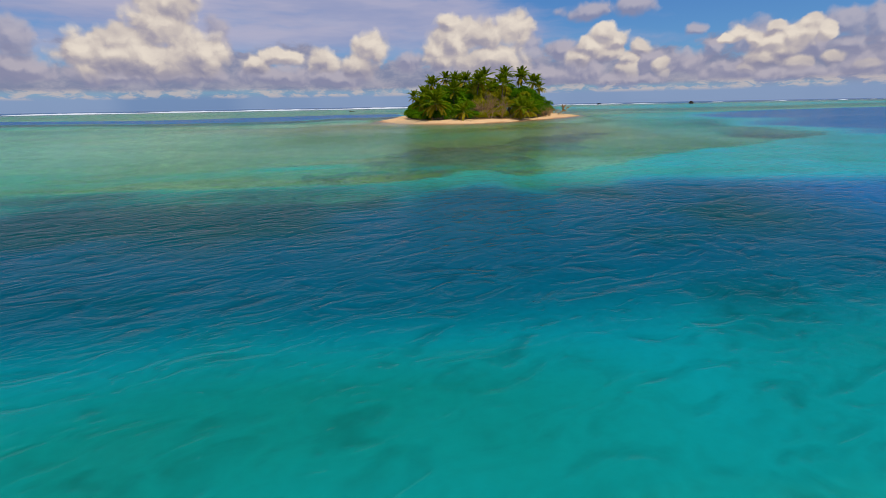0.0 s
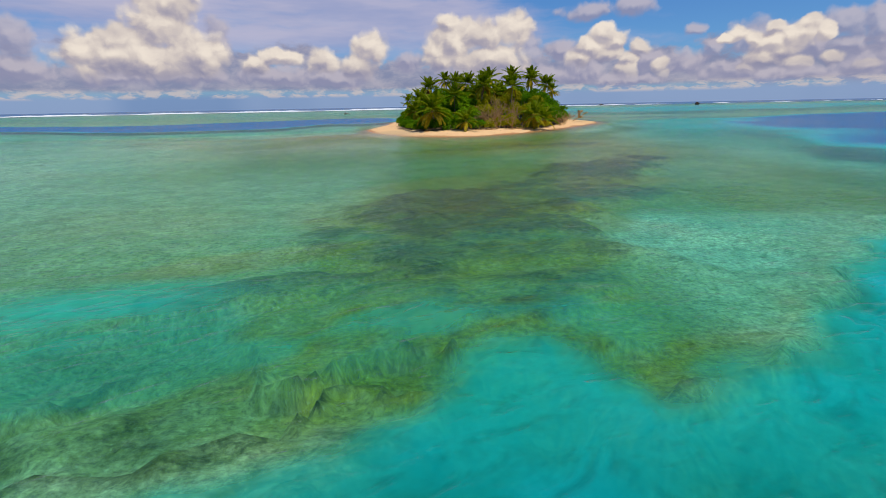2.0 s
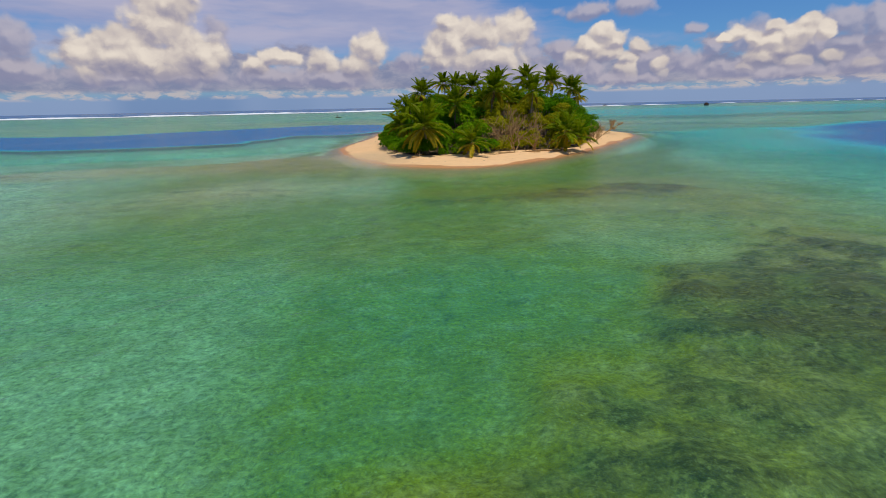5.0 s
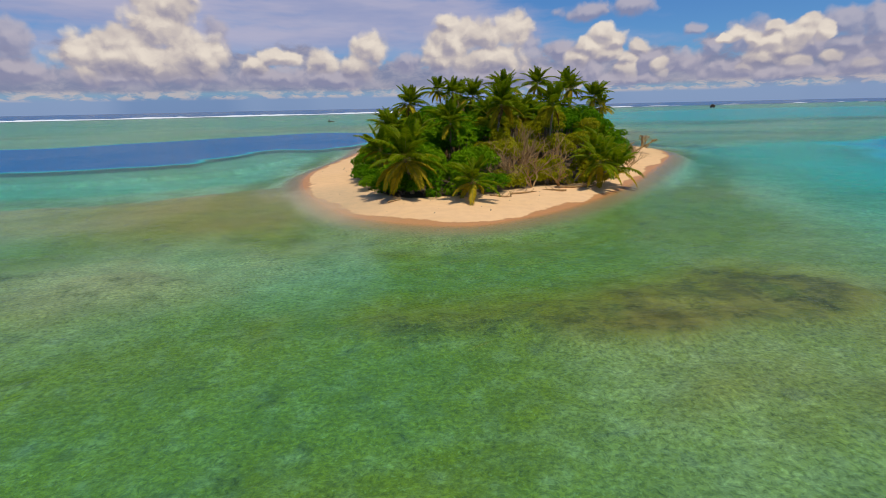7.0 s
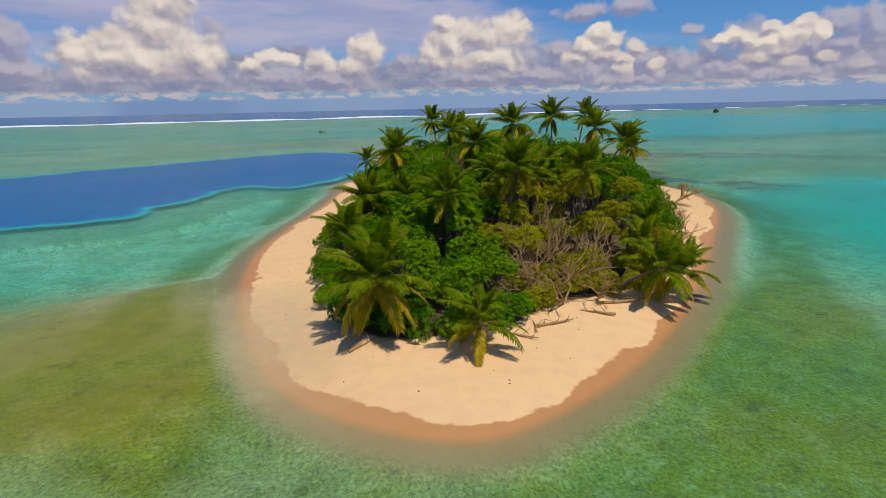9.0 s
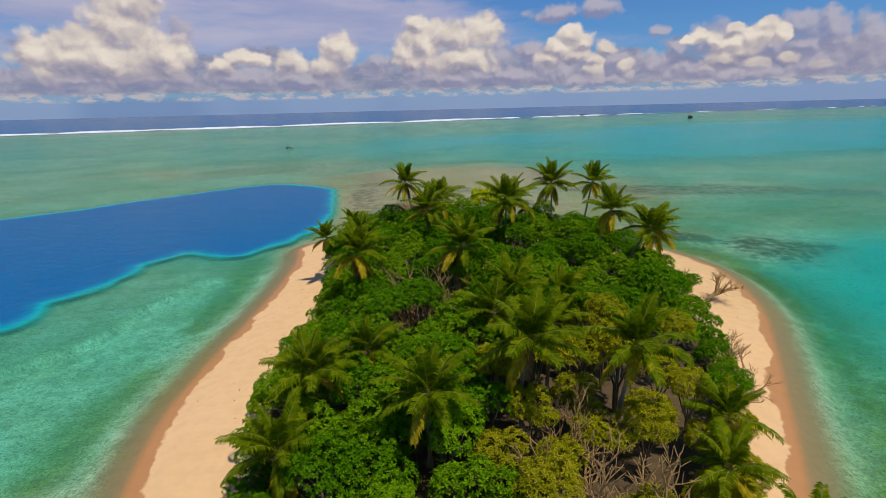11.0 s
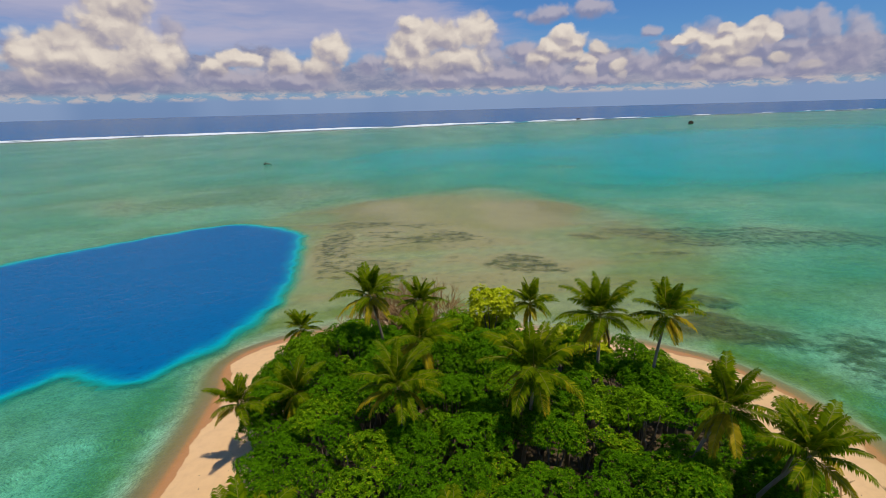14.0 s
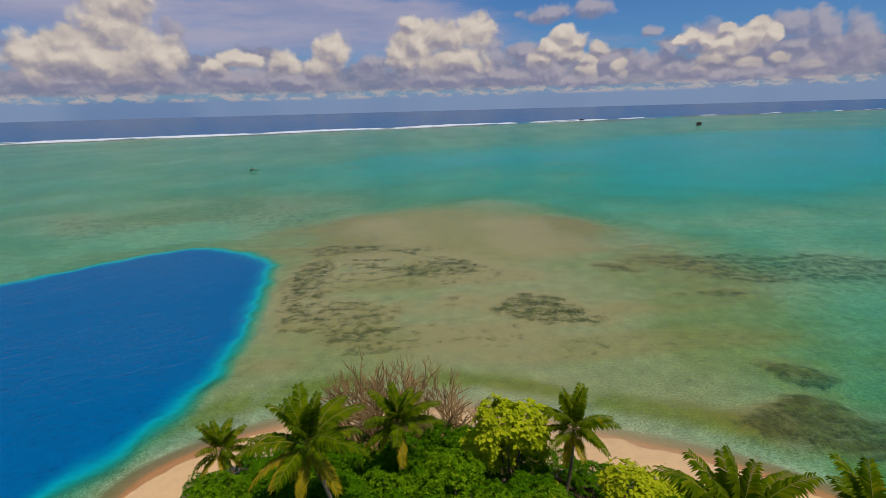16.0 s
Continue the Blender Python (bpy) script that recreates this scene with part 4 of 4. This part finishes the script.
PALMS_MID = [((8.9, 190.0, 12.4), (9.4, 192.0), 1.05, 26), ((4.2, 165.5, 8.6), (4.2, 167.5), 1.0, 24), ((11.8, 168.0, 11.0), (11.8, 170.2), 1.05, 26),
             ((19.2, 167.0, 10.7), (19.0, 169.2), 1.0, 24), ((17.5, 180.4, 9.4), (17.5, 182.0), 1.0, 22), ((13.0, 181.5, 10.0), (13.2, 182.5), 1.0, 20), ((10.6, 177.5, 9.4), (10.8, 178.5), 0.95, 18), ((15.2, 175.0, 9.2), (15.2, 176.2), 0.95, 18), ((15.5, 190.0, 7.0), (15.5, 191.0), 1.0, 18),
             ((19.8, 186.0, 6.8), (19.8, 187.0), 1.0, 18), ((10.5, 188.0, 6.8), (10.5, 189.0), 1.0, 18)]
PALMS_FRONT = [((-1.4, 149.0, 5.2), (-0.8, 150.5), 1.32, 30), ((6.2, 145.8, 2.9), (5.6, 147.8), 0.85, 17), ((22.8, 154.8, 3.6), (20.6, 158.5), 0.95, 18),
               ((25.6, 157.0, 2.7), (22.8, 159.5), 0.95, 17), ((26.0, 166.1, 5.0), (25.6, 167.0), 0.85, 18), ((23.5, 161.5, 4.4), (23.2, 162.6), 0.85, 16)]
seed = 100
for row, words in ((PALMS_BACK, "tall coconut palm standing clear above the green canopy"), (PALMS_RIGHT, "coconut palm with yellowing lower fronds and a leaning grey trunk"),
                   (PALMS_LEFT, "coconut palm at the edge of the sand beach"), (PALMS_MID, "coconut palm half sunk in dense broadleaf shrubs"),
                   (PALMS_FRONT, "low young coconut palm arching over pale beach sand")):
    for crown, base, size, count in row:
        seed += 1
        palm(crown, base, size, count, seed, label=words)

# ======== broadleaf shrubs ========


def crown_mesh(name, mat, seed, clusters=720, leaf=0.085, narrow=0.5, flat=0.85):
    """A lumpy dome of leaf rosettes, one unit in radius."""
    r = np.random.default_rng(seed)
    centres, radii = [], []
    for i in range(15):
        a, e = r.uniform(0, 2 * np.pi), np.arcsin(r.uniform(-0.25, 1.0))
        d = r.uniform(0.45, 0.72)
        centres.append((d * np.cos(a) * np.cos(e), d * np.sin(a) * np.cos(e), d * np.sin(e) * flat))
        radii.append(r.uniform(0.26, 0.42))
    centres, radii = np.array(centres), np.array(radii)
    verts, faces = [], []
    made = 0
    while made < clusters:
        k = r.integers(len(centres))
        d = r.normal(size=3)
        d /= np.linalg.norm(d)
        if d[2] < -0.45:
            continue
        p = centres[k] + d * radii[k] * r.uniform(0.86, 1.06)
        gap = np.linalg.norm(centres - p, axis=1) - radii * 0.8
        gap[k] = 1
        if gap.min() < 0 and r.random() < 0.88:
            continue
        made += 1
        up = d + np.array((0, 0, 0.55)) + r.normal(size=3) * 0.22
        up /= np.linalg.norm(up)
        u = np.cross(up, (0.3, 0.9, 0.1))
        u /= np.linalg.norm(u)
        v = np.cross(up, u)
        a0 = r.uniform(0, 6.28)
        m = 5
        for j in range(m):
            a = a0 + 2 * np.pi * j / m + r.uniform(-0.25, 0.25)
            o = u * np.cos(a) + v * np.sin(a)
            s = np.cross(up, o)
            ln = leaf * r.uniform(0.75, 1.25)
            tilt = r.uniform(-0.15, 0.55)
            tip = p + (o + up * tilt) * ln
            mid = p + (o + up * (tilt + 0.22)) * ln * 0.55
            n = len(verts)
            verts += [p, mid + s * ln * narrow * 0.5, tip, mid - s * ln * narrow * 0.5]
            faces += [(n, n + 1, n + 2), (n, n + 2, n + 3)]
    return raw_mesh(name, verts, faces, (mat,))


def limbs_mesh(name, mat, seed):
    """Forked stems under a crown, one unit wide and one high."""
    r = random.Random(seed)
    parts = []
    for i in range(5):
        a = 2 * math.pi * i / 5 + r.uniform(-0.4, 0.4)
        reach = r.uniform(0.25, 0.55)
        pts = [Vector((0.05 * math.cos(a), 0.05 * math.sin(a), -0.05)), Vector((0.2 * reach * math.cos(a), 0.2 * reach * math.sin(a), 0.4)),
               Vector((reach * math.cos(a + 0.3), reach * math.sin(a + 0.3), 0.8)), Vector((reach * 1.3 * math.cos(a + 0.2), reach * 1.3 * math.sin(a + 0.2), 1.12))]
        parts.append(tube(pts, [0.045, 0.036, 0.024, 0.010], 5))
    return raw_mesh(name, *join(parts), (mat,), smooth=True)


def variants(name, mat, seeds, **kw):
    return [crown_mesh(name, mat, s, **kw) for s in seeds]


CROWN_DEEP = variants("crown_deep", SHRUB_DEEP, (1, 2, 3))
CROWN_GREEN = variants("crown_green", SHRUB_LEAF, (4, 5, 6))
CROWN_SCRUB = variants("crown_scrub", SCRUB_LEAF, (7, 8), clusters=520, leaf=0.12, narrow=0.38)
CROWN_LIME = variants("crown_lime", LIME_LEAF, (9, 10), clusters=330, leaf=0.15, narrow=0.6)
STEMS = [limbs_mesh("limbs", BARK, s) for s in (21, 22, 23)]


def shrub(x, y, top, radius, crowns, r, label, name="broadleaf_shrub", group="broadleaf shrubs", category="shrub"):
    z = ground_at(x, y) - 0.05
    ob = thing(name, x, y, z, label, category, group)
    mid = max(top - z - 0.80 * radius, 0.30 * radius)
    part("trunk", r.choice(STEMS), ob, pose(0, 0, 0, 0, 0, r.uniform(0, 360)) @ Matrix.Diagonal((radius * 0.9, radius * 0.9, mid, 1)))
    part("crown", r.choice(crowns), ob, pose(0, 0, mid, r.uniform(-6, 6), r.uniform(-6, 6), r.uniform(0, 360)) @ Matrix.Diagonal((radius, radius * r.uniform(0.9, 1.1), radius * r.uniform(0.8, 1.0), 1)))
    return ob


def canopy_top(x, y, g):
    h = 2.6 + 8.4 * (1 - math.exp(-max(g, 0) / 4.8))
    h *= 0.58 + 0.42 * float(step(y, 150, 182))
    h *= 0.55 + 0.45 * float(step(y, 243, 222))
    return h


r = random.Random(11)
spots = []
tries = np.random.default_rng(11).uniform((-13, 146), (43, 244), (12000, 2))
for (x, y), g in zip(tries.tolist(), inside(GREEN, tries[:, 0], tries[:, 1]).tolist()):
    if g < 0.5:
        continue
    room = 2.8 if g < 2.5 else 3.15
    if any((x - a) ** 2 + (y - b) ** 2 < room**2 for a, b, _ in spots):
        continue
    if (x - 13.5) ** 2 / 18 + (y - 157.0) ** 2 / 12 < 1 or (x - 6.8) ** 2 / 14 + (y - 187) ** 2 / 8 < 1:
        continue
    if (x - 26.5) ** 2 / 50 + (y - 227.5) ** 2 / 50 < 1 or (x - 19) ** 2 / 16 + (y - 237) ** 2 / 10 < 1:
        continue
    spots.append((x, y, g))
for x, y, g in spots:
    top = canopy_top(x, y, g) + r.uniform(-1.9, 1.3) * min(1, g / 3)
    radius = min(r.uniform(2.3, 3.5), 1.6 + 0.5 * g)
    if 9 < x < 29 and y < 178 and r.random() < 0.72:
        crowns, words, radius, top = CROWN_SCRUB, "yellowish green scrub with narrow leaves and bare stems", radius * 0.8, top - 0.6
    elif r.random() < 0.50 + 0.25 * float(step(y, 180, 198)):
        crowns, words = CROWN_DEEP, "dense deep green broadleaf shrub with glossy rosettes"
    else:
        crowns, words = CROWN_GREEN, "bright green broadleaf shrub in the island thicket"
    shrub(x, y, top, radius, crowns, r, words)
for x, y, top, radius in ((17.3, 232.0, 12.2, 3.3), (15.4, 233.4, 8.4, 2.6), (18.6, 233.2, 8.6, 2.4), (26.2, 228.0, 8.0, 3.1), (29.4, 227.6, 6.8, 2.6), (27.6, 226.0, 5.4, 2.2), (20.0, 229.5, 6.0, 1.8), (31.6, 229.0, 4.6, 1.8)):
    shrub(x, y, top, radius, CROWN_LIME, r, "lime green broadleaf tree in fresh leaf near the beach", "beach_tree", "lime green beach trees", "tree")

for x, y, top, radius in ((10.6, 157.6, 3.0, 1.7), (13.0, 158.8, 3.4, 1.8), (15.8, 159.6, 3.8, 1.9), (12.4, 155.6, 2.4, 1.3), (16.6, 157.0, 2.8, 1.5), (14.6, 156.4, 2.4, 1.3)):
    shrub(x, y, top, radius, CROWN_SCRUB, r, "low yellowish green scrub among dead branches behind the beach")

# ======== bare dead shrubs ========


def bare_mesh(name, seed, spread=0.75, levels=4):
    """A leafless tangle of forking twigs, about one unit high."""
    r = random.Random(seed)
    parts = []

    def grow(p, d, ln, rad, level):
        q = p + d * ln * 0.5 + Vector((r.uniform(-1, 1), r.uniform(-1, 1), r.uniform(-0.5, 0.5))) * ln * 0.09
        e = q + (d + Vector((r.uniform(-1, 1), r.uniform(-1, 1), r.uniform(-0.4, 0.7))) * 0.25).normalized() * ln * 0.5
        parts.append(tube([p, q, e], [rad, rad * 0.8, rad * 0.55], 4))
        if level == 0:
            return
        for i in range(r.choice((2, 3, 3))):
            nd = (d + Vector((r.uniform(-1, 1), r.uniform(-1, 1), r.uniform(-0.55, 0.75))) * spread).normalized()
            grow(e if i < 2 else q, nd, ln * r.uniform(0.62, 0.85), rad * 0.64, level - 1)

    a = r.uniform(0, 6.28)
    grow(Vector((0.05 * math.cos(a), 0.05 * math.sin(a), -0.03)), Vector((0.8 * math.cos(a), 0.8 * math.sin(a), 0.7)).normalized(), 0.34, 0.030, levels)
    return raw_mesh(name, *join(parts), (DEADWOOD,))


BARE = [bare_mesh("stem", 31 + k, (0.9, 1.05, 0.8)[k % 3]) for k in range(6)]


def dead_shrub(x, y, size, tall=1.0):
    ob = thing("dead_shrub", x, y, ground_at(x, y) - 0.03, "leafless dead shrub of bleached tangled twigs", "dead shrub", "dead shrubs")
    for k in range(6 if y > 240 else 3):
        part("stem", r.choice(BARE), ob, pose(0, 0, 0, 0, 0, r.uniform(0, 360)) @ Matrix.Diagonal((size, size, size * tall, 1)))
    return ob


for x, y, size, tall in ((42.6, 199.5, 6.0, 0.85), (42.6, 203.5, 3.6, 0.9), (35.2, 179.0, 5.0, 0.9), (36.8, 183.5, 3.4, 1.0), (33.4, 175.0, 4.0, 1.0),
                         (13.4, 161.0, 6.4, 1.2), (16.4, 159.0, 6.2, 1.15), (11.0, 153.4, 4.2, 1.0), (14.2, 154.6, 4.6, 1.1), (18.0, 156.4, 4.0, 1.0), (13.4, 157.4, 6.0, 1.1),
                         (4.6, 187.2, 7.4, 1.5), (8.4, 186.4, 7.6, 1.45), (6.4, 188.0, 7.0, 1.55), (9.8, 189.0, 6.4, 1.5),
                         (2.6, 245.0, 5.6, 1.5), (5.6, 246.0, 6.6, 1.6), (8.8, 245.6, 6.8, 1.5), (11.8, 244.8, 6.0, 1.4), (14.8, 244.0, 4.4, 1.2), (-2.6, 243.4, 4.4, 1.2), (17.6, 243.0, 3.4, 1.1), (4.2, 243.2, 6.4, 1.5), (7.4, 243.0, 7.0, 1.5), (10.4, 242.6, 6.4, 1.4),
                         (2.4, 195.5, 5.6, 1.4), (6.8, 178.0, 5.0, 1.3), (36.0, 222.6, 2.4, 1.0), (38.0, 219.5, 2.6, 1.0), (40.0, 217.5, 2.0, 1.0), (13.2, 166.0, 5.6, 1.3)):
    dead_shrub(x, y, size, tall=tall)

# ======== driftwood and stones on the sand ========


def log_thing(x, y, length, turn, rad=0.14, seed=0):
    q = random.Random(seed)
    z = ground_at(x, y)
    ob = thing("driftwood_log", x, y, z, "weathered grey driftwood log lying on the sand", "driftwood", "driftwood logs")
    pts = [Vector((length * (t - 0.5), 0.12 * q.uniform(-1, 1), rad * 0.8 + 0.05 * q.uniform(0, 1))) for t in (0, 0.25, 0.5, 0.75, 1)]
    parts = [tube(pts, [rad, rad * 0.95, rad * 0.8, rad * 0.62, rad * 0.3], 7)]
    for k in range(3):
        p = pts[1 + k]
        parts.append(tube([p, p + Vector((0.3, q.uniform(-0.5, 0.5), 0.25)), p + Vector((0.55, q.uniform(-0.9, 0.9), 0.3 + q.uniform(0, 0.4)))], [rad * 0.4, rad * 0.28, rad * 0.1], 5))
    part("log", raw_mesh("log", *join(parts), (DEADWOOD,), smooth=True), ob, pose(0, 0, 0, 0, 0, turn))


for i, (x, y, length, turn, rad) in enumerate(((19.6, 155.0, 5.0, 8, 0.17), (16.6, 152.6, 3.0, 160, 0.11), (12.5, 150.2, 3.6, 25, 0.12), (9.5, 148.0, 2.6, -20, 0.1), (22.6, 156.6, 3.6, 35, 0.15),
                                               (-2.6, 147.0, 2.2, 50, 0.1), (10.8, 149.6, 1.8, 80, 0.09), (30.5, 237.0, 2.6, 20, 0.12), (24.0, 235.5, 2.2, -30, 0.1))):
    log_thing(x, y, length, turn, rad, 60 + i)


def pebbles():
    q = random.Random(77)
    verts, faces = [], []
    tries = np.random.default_rng(77).uniform((-20, 137), (54, 251), (3000, 2))
    sand, green = inside(SHORE, tries[:, 0], tries[:, 1]), inside(GREEN, tries[:, 0], tries[:, 1])
    dry = tries[(sand > 1.2) & (green < 0.3) & ((sand > 4.5) | (np.arange(3000) % 5 < 2))]
    for x, y in dry[:260].tolist():
        z, rad = ground_at(x, y), q.uniform(0.03, 0.10)
        n = len(verts)
        for k in range(5):
            a = 2 * math.pi * k / 5
            verts.append((x + rad * math.cos(a) * q.uniform(0.7, 1.2), y + rad * math.sin(a) * q.uniform(0.7, 1.2), z - 0.01))
        verts.append((x, y, z + rad * 0.8))
        faces += [(n + k, n + (k + 1) % 5, n + 5) for k in range(5)]
    ob = mesh_object("beach_debris", verts, faces, BARK)
    tagged(ob, "scattered dark husks and coral bits on the beach", "debris", kind="stuff")


pebbles()

# ======== far off: surf on the outer reef, wrecks, a stump in the shallows ========


def make_foam_material():
    m, N, out = material("sea_foam")
    pos = N.node("ShaderNodeNewGeometry").outputs["Position"]
    n = N.noise(pos, 0.12, 5.0, 0.65)
    principled(N, out, N.mix(n, (0.62, 0.68, 0.72), (0.92, 0.93, 0.93)), 0.8, n, 0.4, 0.5)
    return m


FOAM = make_foam_material()


def surf_line():
    q = random.Random(5)
    verts, faces = [], []
    for row, (shift, width, high) in enumerate(((0, 26, 2.4), (-34, 14, 1.0), (26, 10, 1.3))):
        x = -4300.0
        while x < 4300:
            broken = step(np.array(float(x)), -100, 700)
            run = q.uniform(60, 240) * (1 - 0.7 * float(broken))
            gap = q.uniform(0, 25) + float(broken) * q.uniform(20, 190) + (q.uniform(30, 160) if row else 0)
            n = max(4, int(run / 9))
            off = q.uniform(-7, 7)
            for i in range(n + 1):
                px = x + run * i / n
                taper = math.sin(math.pi * min(1, max(0.04, i / n))) ** 0.5
                py = float(np.interp(px, SURF[:, 0], SURF[:, 1])) + shift + off + 5 * math.sin(px * 0.021) + q.uniform(-1.5, 1.5)
                w, h = width * taper * q.uniform(0.6, 1.1) * (1 - 0.6 * float(broken)), high * taper * q.uniform(0.7, 1.1) * (1 - 0.5 * float(broken))
                k = len(verts)
                verts += [(px, py - w * 0.62, 0.03), (px, py - w * 0.2, h * 0.35), (px, py, h), (px, py + w * 0.16, h * 0.7), (px, py + w * 0.38, 0.03)]
                if i:
                    for j in range(4):
                        faces.append((k - 5 + j, k + j, k + j + 1, k - 4 + j))
            x += run + gap
    ob = mesh_object("surf", verts, faces, FOAM, smooth=True)
    tagged(ob, "white line of surf breaking along the outer reef", "surf", kind="stuff")


surf_line()

RUST = make_bark_material("rusted_steel", (0.06, 0.03, 0.02), (0.16, 0.075, 0.05))


def hull_part(name, parent, length, wide, high, at, rake=0.12):
    """A plated hull block: raked ends, sheer and a sunk deck."""
    bm = bmesh.new()
    rows = []
    for t in (-0.5, -0.42, -0.2, 0.1, 0.38, 0.5):
        w = wide * (1 - 0.55 * max(0, abs(t) - 0.3) / 0.2) / 2
        x = t * length
        top = high * (1 + rake * (t * 2) ** 2)
        rows.append([bm.verts.new(v) for v in ((x * 0.94, -w * 0.7, -0.6), (x, -w, top), (x, -w * 0.85, top), (x, -w * 0.85, top - 0.5), (x, w * 0.85, top - 0.5),
                                               (x, w * 0.85, top), (x, w, top), (x * 0.94, w * 0.7, -0.6))])
    for a, b in zip(rows, rows[1:]):
        for k in range(7):
            bm.faces.new((a[k], b[k], b[k + 1], a[k + 1]))
    bm.faces.new(rows[0])
    bm.faces.new(rows[-1][::-1])
    me = bpy.data.meshes.new(name)
    bm.to_mesh(me)
    bm.free()
    me.materials.append(RUST)
    part(name, me, parent, at)


for x, y, turn, length, high in ((449.8, 975.6, 12, 8.6, 2.9), (388.0, 1332.0, -10, 10.0, 2.2)):
    wreck = thing("ship_wreck", x, y, -0.3, "dark rusted wreck hull stranded on the reef flat", "wreck", "wrecks")
    hull_part("hull", wreck, length, 3.4, high, pose(0, 0, 0, 4, -3, turn))
    hull_part("deckhouse", wreck, length * 0.55, 2.4, high * 0.65, pose(-0.6, 0, high - 0.3, 4, -3, turn), 0.02)

stump = thing("driftwood_stump", -87.7, 537.6, -0.2, "dark waterlogged tree stump stranded in the shallows", "driftwood")
part("trunk", raw_mesh("trunk", *tube([(-2.4, 0, 0.2), (-0.6, 0.1, 0.7), (1.4, -0.1, 0.6), (3.0, 0.1, 0.3)], [0.5, 0.42, 0.34, 0.15], 8), (BARK,), smooth=True), stump)
part("root", raw_mesh("root", *join([tube([(-1.0, 0, 0.5), (-0.9, 0.3, 1.9), (-0.5, 0.2, 3.2)], [0.36, 0.25, 0.08], 6), tube([(-1.3, 0, 0.5), (-1.9, -0.3, 1.3), (-2.3, -0.2, 1.9)], [0.3, 0.2, 0.07], 6)]), (BARK,), smooth=True), stump)
